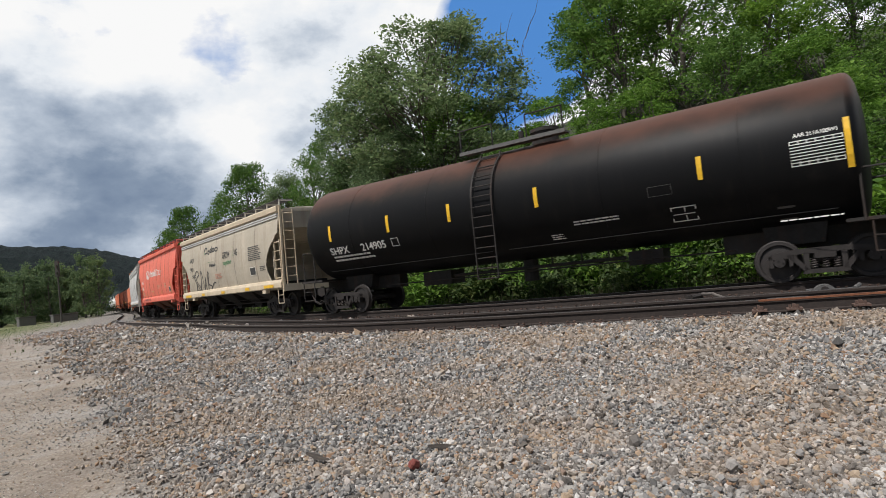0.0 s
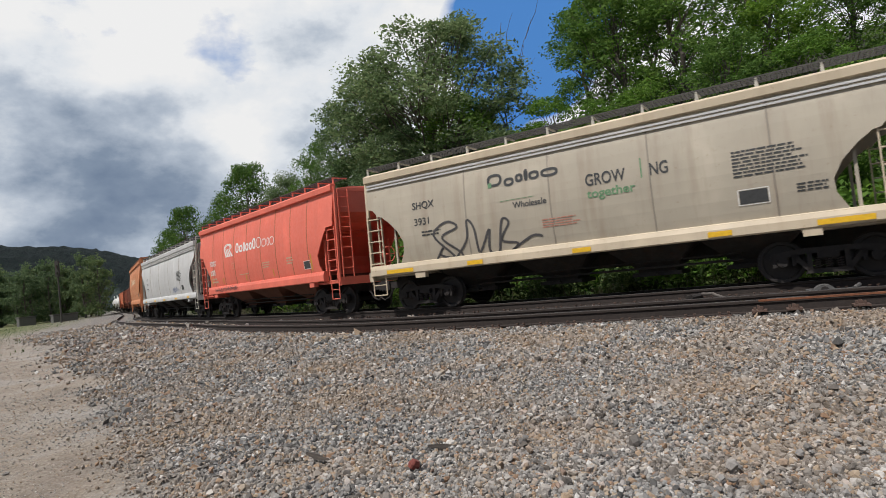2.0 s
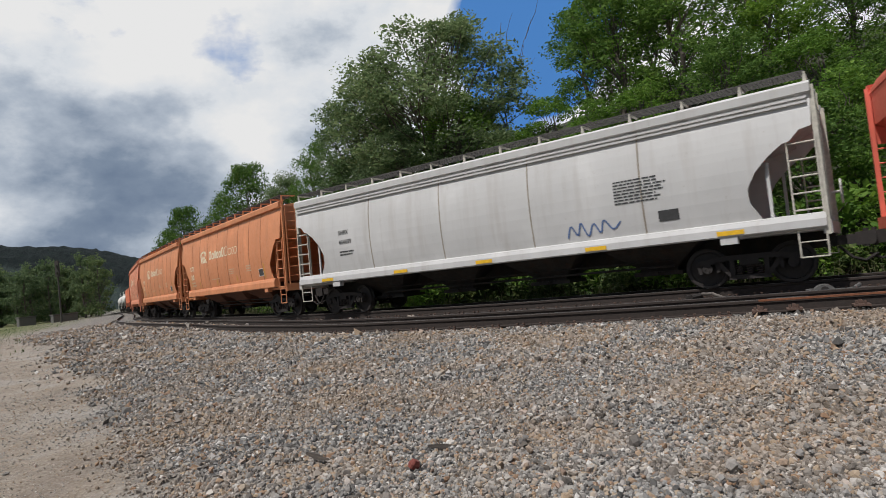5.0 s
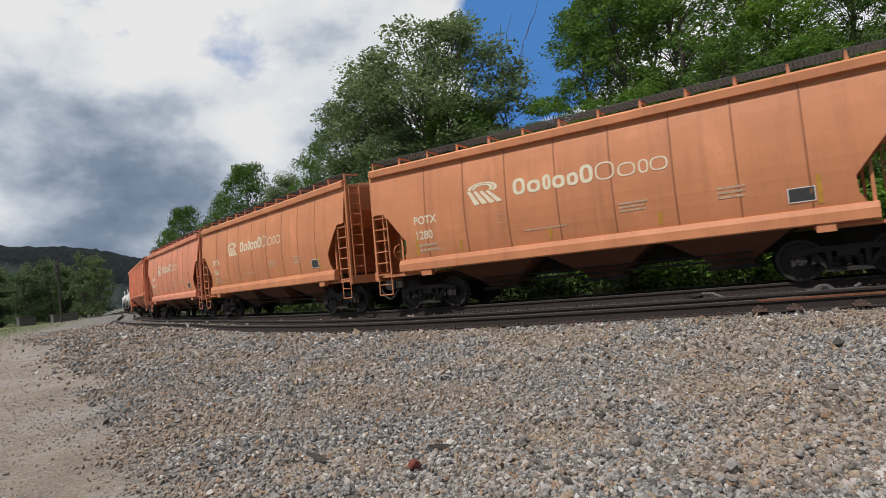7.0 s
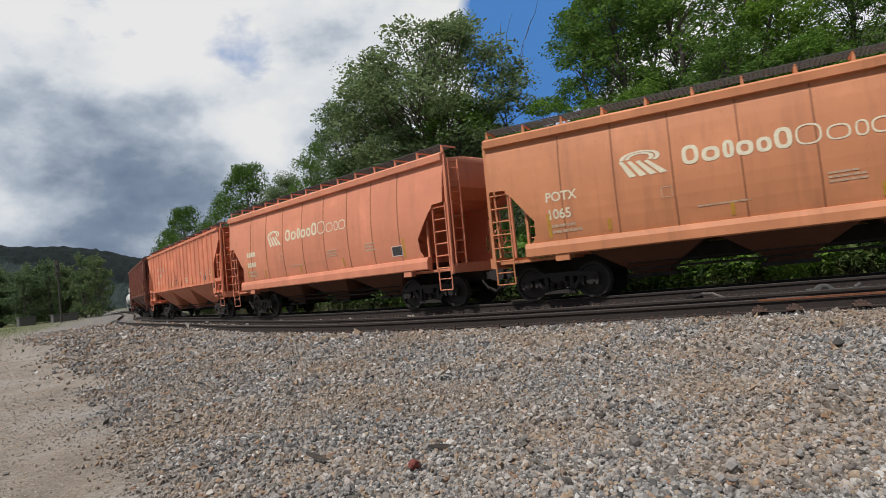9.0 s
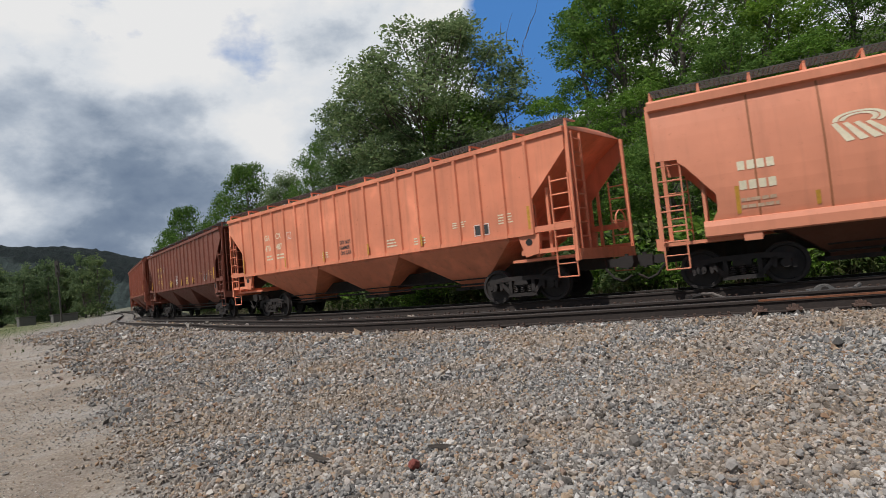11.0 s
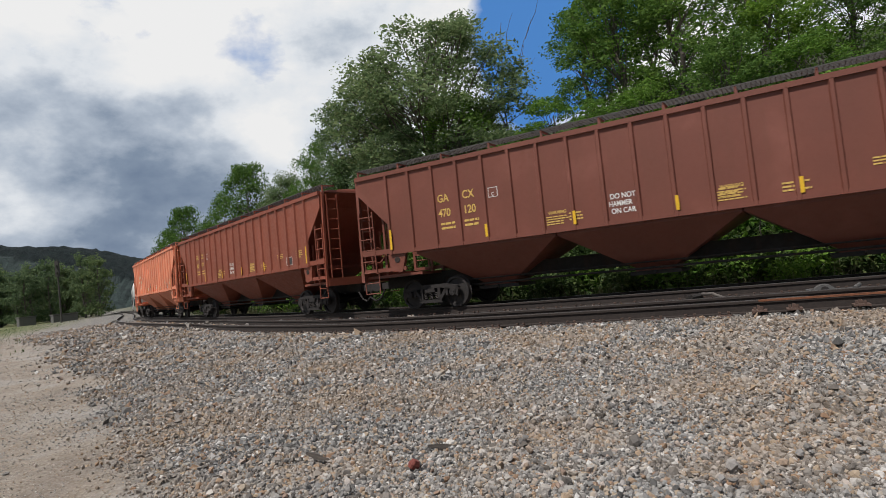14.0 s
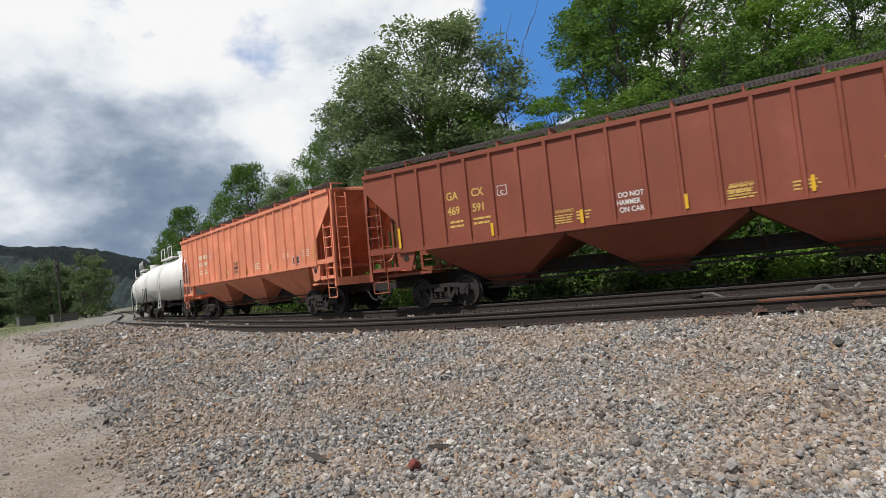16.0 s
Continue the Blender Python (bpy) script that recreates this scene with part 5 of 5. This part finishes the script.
gry, L_ = round_hopper("light grey covered hopper wagon with a blue spray tag", -48.1, -33.5, M["grey"], M["grey"], CUT_B, [-4.0, -1.4, 1.3, 4.0], top=4.05, bands=((3.82, 0.05), (3.92, 0.05)), sill=(1.15, 1.48), posts=14, post_m=M["ladder_white"], ladder_m=M["ladder_white"])
chutes(gry, (-4.2, -1.6, 1.2, 3.9), 1.45, 1.25, 1.42, 0.50, 0.42, 0.5, M["under"])
write(gry, "wagon_mark", [("SHPX", -5.3, 2.75, 0.15, 0.85), ("454699", -5.3, 2.42, 0.15, 0.85)], round_w, M["letter_dark"])
bars(gry, "notice", lines_of(3.4, 2.25, 1.2, 0.62, 8, 4) + lines_of(-5.3, 2.0, 0.7, 0.2, 2, 9), round_w, M["letter_dark"])
bars(gry, "data_panel", [(4.3, 1.72, 0.42, 0.26)], round_w, M["letter_dark"])
stroke(gry, "spray_tag", [(2.2, 1.6), (2.3, 1.9), (2.45, 1.65), (2.55, 1.95), (2.7, 1.6), (2.85, 1.9), (3.0, 1.65), (3.1, 1.95), (3.3, 1.7), (3.5, 1.9)], round_w, 0.04, M["blue_tag"], "blue spray-painted scrawl")
for _k in (-6.2, -3.2, -0.4, 2.6, 5.4):
    bars(gry, "reflector", [(_k, 1.2, 0.5, 0.10)], lambda z: 1.605, M["yellow"], "yellow reflector strip on the sill")
enrol(gry, -48.1, -33.5, L_ - 1.6)

potash("faded orange covered hopper wagon with pale fan emblem", -61.42, -49.0, M["orange"], "1280", M["letter_cream"], False, 21)
potash("faded orange covered hopper wagon with rust-stained seams", -74.68, -62.28, M["orange"], "1065", M["letter_cream"], False, 31)
potash("pinkish orange covered hopper wagon, sun-bleached", -87.95, -75.5, M["orange2"], "", M["letter_cream"], False, 41)
ribbed_hopper("dusty orange ribbed hopper wagon with blotched paint", -104.75, -89.2, M["gorange"], ("470", "487"), M["letter_cream"], 1)
ribbed_hopper("dark oxide brown ribbed hopper wagon with yellow marks", -121.75, -106.1, M["brown"], ("470", "120"), M["letter_gold"], 11, "yellow")
ribbed_hopper("oxide red ribbed hopper wagon with pale yellow marks", -138.55, -123.2, M["oxide"], ("469", "591"), M["letter_gold"], 21, "yellow")
ribbed_hopper("clean orange ribbed hopper wagon", -155.3, -139.85, M["gorange"], ("", ""), M["letter_cream"], 31)
tank_wagon("white tank wagon with a railed top platform", -167.2, -156.4, M["white"], 1.42, 2.6, False)
tank_wagon("white tank wagon with a railed top platform", -179.2, -168.4, M["white"], 1.42, 2.6, False)
tank_wagon("white tank wagon with a railed top platform", -191.2, -180.4, M["white"], 1.42, 2.6, False)

# ---- trees and undergrowth ----
def leaves(rng, centres, radius, per, size):
    """Small leaf blades scattered round the centres."""
    n = len(centres) * per
    c = np.repeat(centres, per, axis=0)
    d = rng.normal(size=(n, 3))
    d /= np.linalg.norm(d, axis=1)[:, None]
    c = c + d * (np.repeat(radius, per) * rng.uniform(0.15, 1.0, n) ** 0.6)[:, None] * np.array([1, 1, 0.75])
    R = rand_rot(rng, n)
    s = size * np.exp(rng.normal(0, 0.3, n))
    quad = np.array([(-0.5, 0, 0), (0, -0.26, 0.06), (0.5, 0, 0), (0, 0.26, 0.06)])
    v = np.einsum("nij,kj->nki", R, quad) * s[:, None, None] + c[:, None, :]
    f = np.arange(n * 4).reshape(n, 4)
    return v.reshape(-1, 3), f


def limb(g, rng, a, b, r0, r1, bend=0.12):
    pts = [Vector(a).lerp(Vector(b), k / 4) + Vector(rng.normal(0, bend, 3)) * (0 < k < 4) for k in range(5)]
    for k in range(4):
        g.tube(pts[k], pts[k + 1], r0 + (r1 - r0) * k / 4, 7, r0 + (r1 - r0) * (k + 1) / 4)
    return pts


def make_tree(seed, label, leaf, airy, H=15.0, W=10.0, base=0.22, clumps=70, per=125, size=0.30):
    rng = np.random.default_rng(seed)
    t = thing("tree", label, "tree", "trees beyond the tracks")
    g = Geo()
    top = Vector((rng.normal(0, 0.4), rng.normal(0, 0.4), H * 0.8))
    trunk = limb(g, rng, (0, 0, -1.5), top, 0.24, 0.06, 0.2)
    cs, rad = [], []
    while len(cs) < clumps:
        k = rng.uniform(0, 1)
        z = H * (base + (0.97 - base) * k)
        wide = W / 2 * (math.sin(math.pi * min(1, 0.18 + 0.80 * k)) ** 0.6)
        a, r = rng.uniform(0, 2 * math.pi), wide * math.sqrt(rng.uniform(0.15, 1.0))
        cs.append((r * math.cos(a), r * math.sin(a), z + rng.normal(0, 0.3)))
        rad.append((1.0 if airy else 1.15) * rng.uniform(0.65, 1.35))
    cs = np.array(cs)
    for c in cs[:: (1 if airy else 3)]:
        h = max(0.1, min(0.95, (c[2] / H - 0.22) * 1.05))
        root = trunk[0].lerp(trunk[-1], h)
        limb(g, rng, root, c, 0.055, 0.015, 0.18)
    part("trunk", g, M["bark"], t, "grey-brown trunk and limbs")
    v, f = leaves(rng, cs, np.array(rad), per, size)
    part("crown", fast_mesh("crown", v, f, M[leaf]), None, t)
    return t


KINDS = {
    "air": [make_tree(1, "tall airy green tree with a ragged crown", "leaf3", True, W=10, clumps=150, per=220, size=0.19), make_tree(2, "tall airy green tree with a ragged crown", "leaf3", True, W=8, clumps=120, per=220, size=0.19)],
    "full": [make_tree(3, "dense dark green broadleaf tree", "leaf", False, base=0.1, clumps=110, per=115, size=0.26), make_tree(4, "dense dark green broadleaf tree", "leaf", False, W=8, base=0.08, clumps=100, per=115, size=0.26)],
    "bright": [make_tree(5, "bright green leafy tree on the bank", "leaf2", False, W=9, base=0.06, clumps=105, per=115, size=0.28)],
    "far": [make_tree(6, "far woods tree with haze put into its pale green", "far_leaf", False, W=8, base=0.05, clumps=60, per=34, size=0.6)],
}
USED, TURN = set(), {}


def plant(kind, x, y, top, wide, rng):
    TURN[kind] = TURN.get(kind, -1) + 1
    pick = KINDS[kind][TURN[kind] % len(KINDS[kind])]
    s, lat = to_line([(x, y)])
    z = float(ground_z(s, lat)[0])
    r = math.hypot(x, y)
    if r > 150 and lat[0] < 0:
        z *= max(0, 1 - (r - 150) / 200)
    z -= 0.15
    W0 = {"air": (10, 8), "full": (10, 8), "bright": (9,), "far": (8,)}[kind][KINDS[kind].index(pick)]
    k, w = (top - z) / 15.0, wide / W0 * 1.15
    w = max(0.55 * k, min(1.5 * k, w))
    m = Matrix.Translation((x, y, z)) @ Matrix.Rotation(rng.uniform(0, 6.28), 4, "Z") @ Matrix.Diagonal((w, w, k, 1))
    if pick in USED:
        c = copy_thing(pick, m)
        c.matrix_basis = m
        return c
    USED.add(pick)
    pick.matrix_basis = m
    return pick


def make_bush(seed, leaf, label):
    rng = np.random.default_rng(seed)
    t = thing("bush", label, "bush", "bushes along the far side")
    cs = np.column_stack([rng.normal(0, 0.55, 16), rng.normal(0, 0.4, 16), rng.uniform(0.1, 1.15, 16)])
    g = Geo()
    for c in cs[::2]:
        limb(g, rng, (0, 0, -0.1), c, 0.02, 0.006, 0.04)
    part("stems", g, M["bark"], t)
    v, f = leaves(rng, cs, np.full(16, 0.42), 75, 0.13)
    part("leafage", fast_mesh("leafage", v, f, M[leaf]), None, t)
    return t


DEEP = 1.66  # depth of the woods over their plan


def make_vegetation():
    rng = random.Random(8)
    for kind, x, y, top, wide in (
            ("air", 0.4, 27, 20.0, 14.5), ("air", -5.3, 30, 18.0, 8.0), ("air", 4.2, 33, 15.5, 6.0), ("full", -11.6, 36, 15.6, 6.0), ("air", -17.6, 42, 14.5, 6.0),
            ("full", -25.3, 48, 18.4, 7.5), ("full", -33.1, 55, 16.4, 6.0), ("full", -44.0, 62, 17.2, 7.2), ("full", -52.8, 70, 15.3, 7.0), ("bright", 8.1, 24, 12.0, 5.5),
            ("full", 14.6, 27, 21.5, 8.5), ("full", 18.4, 25, 21.7, 10.2), ("bright", 22.1, 23, 19.1, 9.4), ("full", 26.8, 22, 17.6, 9.6), ("full", 28.9, 20, 15.6, 8.1),
            ("bright", 12.1, 20, 10.5, 6), ("full", 16.1, 19, 12.0, 6), ("bright", 19.6, 18, 11.2, 5.6), ("full", 21.5, 16.5, 9.4, 5), ("bright", 9.5, 21, 9.9, 4.6),
            ("full", 1.9, 26, 13.9, 6.5), ("air", -2.5, 26, 11.9, 6.5), ("full", 6.7, 25, 10.4, 6), ("full", 15.5, 34, 25.0, 9), ("full", 20.0, 32, 27.0, 12), ("full", 28.0, 28, 24.0, 12), ("full", 34, 24, 19, 10), ("bright", 25.5, 17.5, 10.5, 6),
            ("full", -6.5, 31, 12.0, 7), ("full", -14.5, 40, 11.0, 6.5), ("full", -21.0, 46, 12.0, 7), ("full", -29.0, 53, 13.0, 7), ("full", -38.5, 60, 13.5, 7), ("full", -48.0, 66, 13.0, 7)):
        plant(kind, x, y * DEEP, top, wide, rng)
    # the thicket close behind the main track
    for k in range(34):
        s = -34 + 2.0 * k + rng.uniform(-0.6, 0.6)
        x, y, _ = on_line(s, -rng.uniform(9.5, 13.5))
        plant("bright" if k % 3 == 0 else "full", float(x), float(y), rng.uniform(5.0, 7.6), rng.uniform(4.5, 6.0), rng)
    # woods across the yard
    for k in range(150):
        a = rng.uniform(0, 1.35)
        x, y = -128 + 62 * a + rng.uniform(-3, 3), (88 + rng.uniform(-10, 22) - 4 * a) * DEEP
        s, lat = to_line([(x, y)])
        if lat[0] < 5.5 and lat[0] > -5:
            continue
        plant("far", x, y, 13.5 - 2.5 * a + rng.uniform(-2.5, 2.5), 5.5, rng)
    # bushes and weeds along the far side of the main track
    kinds = [make_bush(11, "weeds", "leafy green weeds beside the track"), make_bush(12, "leaf2", "bright green bush beside the track"), make_bush(13, "weeds", "leafy green weeds beside the track")]
    first = list(kinds)
    for k in range(150):
        s = rng.uniform(-28, 26) if k < 120 else rng.uniform(-66, -22)
        lat = -rng.uniform(4.4, 9.5) if s > -6 else -rng.uniform(6, 10)
        x, y, _ = on_line(s, lat)
        x, y = float(x), float(y)
        ss, ll = to_line([(x, y)])
        if ll[0] > -3.6:
            continue
        z = float(ground_z(ss, ll)[0])
        h = rng.uniform(0.75, 1.3) * (1.0 + 0.18 * max(0, -ll[0] - 4.2))
        m = Matrix.Translation((x, y, z)) @ Matrix.Rotation(rng.uniform(0, 6.28), 4, "Z") @ Matrix.Diagonal((h * 1.2, h * 1.2, h, 1))
        b = kinds[k % 3]
        if b in first:
            first.remove(b)
            b.matrix_basis = m
        else:
            copy_thing(b, m).matrix_basis = m
    # dry stalks and grass
    r = np.random.default_rng(4)
    n = 9000
    s, lat = r.uniform(-44, 28, n), -r.uniform(2.9, 8.0, n)
    x, y, _ = on_line(s, lat)
    ss, ll = to_line(np.column_stack([x, y]))
    ok = ll < -2.8
    x, y, ss, ll = x[ok], y[ok], ss[ok], ll[ok]
    z = ground_z(ss, ll) - 0.03
    h = r.uniform(0.25, 1.05, len(x))
    lean, w, turn = r.normal(0, 0.22, (len(x), 2)), 0.012, r.uniform(0, 6.28, len(x))
    dx, dy = w * np.cos(turn), w * np.sin(turn)
    v = np.stack([np.stack([x - dx, y - dy, z], 1), np.stack([x + dx, y + dy, z], 1), np.stack([x + lean[:, 0] * h, y + lean[:, 1] * h, z + h], 1)], 1).reshape(-1, 3)
    f = np.arange(len(v)).reshape(-1, 3)
    tagged(new("dry_grass", fast_mesh("dry_grass", v, f, M["straw"])), "dry straw-coloured stalks along the track", "grass", kind="stuff")
    # low grass at the edge of the yard
    n = 14000
    x, y = r.uniform(-75, -14, n), r.uniform(16, 130, n)
    ss, ll = to_line(np.column_stack([x, y]))
    ok = (ll > 9.2 + 2.2 * wobble(x * 0.25, y * 0.25, 5)) & (ll < 34) & (np.hypot(x, y) > 28)
    x, y, ss, ll = x[ok], y[ok], ss[ok], ll[ok]
    z, h, turn = ground_z(ss, ll) - 0.02, r.uniform(0.06, 0.22, len(x)), r.uniform(0, 6.28, len(x))
    dx, dy = 0.03 * np.cos(turn), 0.03 * np.sin(turn)
    v = np.stack([np.stack([x - dx, y - dy, z], 1), np.stack([x + dx, y + dy, z], 1), np.stack([x + r.normal(0, 0.08, len(x)), y, z + h], 1)], 1).reshape(-1, 3)
    tagged(new("yard_grass", fast_mesh("yard_grass", v, np.arange(len(v)).reshape(-1, 3), M["weeds"])), "short patchy grass at the edge of the yard", "grass", kind="stuff")


make_vegetation()


def dead_tree():
    rng = np.random.default_rng(21)
    t = thing("dead_tree", "bare grey dead tree with forked branches", "tree")
    t.location = (6.4, 28.5 * DEEP, 3.0)
    g = Geo()
    for a, b, r in (((0, 0, -2), (-0.4, 0, 12), 0.14), ((-0.3, 0, 9), (-2.0, 0.3, 15.5), 0.07), ((-0.4, 0, 12), (0.2, 0, 17.5), 0.07), ((-0.3, 0, 10), (1.8, 0, 15.5), 0.06), ((-1.2, 0.2, 12.5), (-2.8, 0, 14.2), 0.035), ((0.0, 0, 14), (-0.9, 0, 17.0), 0.035), ((0.9, 0, 13), (2.6, 0.2, 14.4), 0.03), ((0.1, 0, 15), (1.2, 0, 18.2), 0.03), ((-1.6, 0.2, 14), (-1.5, 0, 16.8), 0.025), ((-0.6, 0, 13.2), (-1.6, 0, 15.6), 0.025), ((2.0, 0, 16), (3.6, 0, 20), 0.03), ((1.2, 0, 14), (2.6, 0, 17.5), 0.03)):
        limb(g, rng, a, b, r, r * 0.25, 0.12)
    part("branch_frame", g, M["bark"], t)


dead_tree()


# ---- distance ----
def far_hill():
    v, f, n, k = [], [], 330, 22
    for i in range(n + 1):
        a = radians(-78 + 120 * i / n)
        h = 92 + 7 * math.sin(a * 9) + 3 * math.sin(a * 31)
        h = h * float(np.interp(math.degrees(a), [-78, -52, -47, -43, -40, -34, 42], [1.0, 1.0, 0.95, 0.80, 0.68, 0.4, 0.35]))
        for j in range(k + 1):
            r = 470 + 330 * j / k
            z = -2 + h * math.sin(min(1, j / (k - 6)) * math.pi / 2) * 1.14 + 4.0 * noise.noise(Vector((a * 90, r * 0.06, 0))) + 2.6 * noise.noise(Vector((a * 210, r * 0.15, 4)))
            v.append((r * math.sin(a), r * math.cos(a) * DEEP, z if j else -3))
    for i in range(n):
        for j in range(k):
            q = i * (k + 1) + j
            f.append((q, q + 1, q + k + 2, q + k + 1))
    m, nt, b = mat("haze_blued_forest")
    # blue cast of distance haze is mixed into these greens
    c = ramp(nt, noise_of(nt, 0.09, 8, rough=0.7), [(0.35, (0.010, 0.020, 0.019)), (0.55, (0.017, 0.032, 0.029)), (0.7, (0.026, 0.044, 0.036))])
    nt.links.new(c, b.inputs["Base Color"])
    b.inputs["Roughness"].default_value = 1.0
    bump(nt, b, noise_of(nt, 0.12, 8, rough=0.7), 1.0, 6.0)
    tagged(new("far_hill", quick("far_hill", v, f, m)), "dark wooded hill in the hazy distance", "hill", kind="structure")


far_hill()


BRICK_AT = (-0.42, 4.9, -0.41)
SPLINTERS = ((-1.31, 5.39, -0.5, 0.26), (-0.18, 5.28, 0.25, 0.28))


def yard_things():
    for x, y, w, h in ((-83.0, 71.0, 3.0, 1.7), (-76.0, 71.5, 4.6, 1.5)):
        t = thing("concrete_block", "low grey concrete wall at the edge of the yard", "wall", "low walls across the yard")
        t.matrix_world = Matrix.Translation((x, y * DEEP, -0.7)) @ Matrix.Rotation(radians(58), 4, "Z")
        part("wall", loft([(0, 0.6, w / 2), (h + 0.05, 0.55, w / 2), (h + 0.15, 0.5, w / 2 - 0.1)], 0.08), M["concrete"], t)
        part("coping", Geo().box((-w / 2 - 0.1, -0.7, h + 0.15), (w / 2 + 0.1, 0.7, h + 0.35)), M["concrete"], t)
    t = thing("signal_mast", "tall dark mast beyond the yard", "mast")
    t.location = (-67.5, 63 * DEEP, -0.6)
    part("mast", Geo().tube((0, 0, 0), (0, 0, 11.3), 0.16, 10, 0.11), M["pole"], t)
    part("signal_head", Geo().box((-0.3, -0.2, 8.2), (0.3, 0.2, 11.0)).tube((0, -0.2, 9.0), (0, -0.5, 9.0), 0.16, 12).tube((0, -0.2, 10.2), (0, -0.5, 10.2), 0.16, 12), M["pole"], t)
    # a broken brick and splinters among the stones
    t = thing("broken_brick", "broken dark red brick among the stones", "brick")
    t.matrix_world = Matrix.Translation(BRICK_AT) @ Euler((0.3, 0.5, 0.7)).to_matrix().to_4x4() @ Matrix.Scale(0.72, 4)
    part("chunk", loft([(-0.05, 0.04, 0.05), (0.0, 0.05, 0.06), (0.05, 0.035, 0.04)], 0.015), plain("dark_red_brick", (0.16, 0.04, 0.03), 0.9), t)
    for x, y, a, l in SPLINTERS:
        t = thing("wood_splinter", "dark weathered splinter of wood lying on stones", "wood", "splinters among the stones")
        t.matrix_world = Matrix.Translation((x, y, -0.40)) @ Matrix.Rotation(a, 4, "Z") @ Matrix.Rotation(0.2, 4, "Y")
        part("splinter", Geo().rings([[(-l / 2, -0.01, -0.01), (-l / 2, 0.01, -0.012), (-l / 2, 0.0, 0.01)], [(0, -0.03, -0.02), (0, 0.02, -0.02), (0, 0, 0.02)], [(l / 2, -0.012, 0.0), (l / 2, 0.01, 0.0), (l / 2, 0.0, 0.012)]]), M["wood"], t)


yard_things()
build_ballast()


# ---- what moves ----
def travelled(t):
    return SPEED * t + GAIN * t * t / 2


def motions():
    walk(sky_dome, [(0.0, pose(0, 0, 0)), (8.0, pose(0, 0, 0, 0, 0, -1.75)), (16.0, pose(0, 0, 0, 0, 0, -3.5))])
    for car, s, half, bogies in TRAIN:
        times = [k * 0.5 for k in range(33)]
        poses = [car_pose(s + travelled(t), half) for t in times]
        walk(car, list(zip(times, poses)))
        for b, x in bogies:
            rows = []
            for t, m in zip(times, poses):
                yaw = math.atan2(m[1][0], m[0][0])
                turn = float(np.interp(s + travelled(t) + x, LINE_S, LINE_A)) - yaw
                rows.append((t, Matrix.Translation((x, 0, 0)) @ Matrix.Rotation(turn, 4, "Z")))
            walk(b, rows)
    for w, q in SPIN:
        walk(w, [(k / 15, Matrix.Translation((q, 0, 0.47)) @ Matrix.Rotation(travelled(k / 15) / 0.47, 4, "Y")) for k in range(241)])


motions()
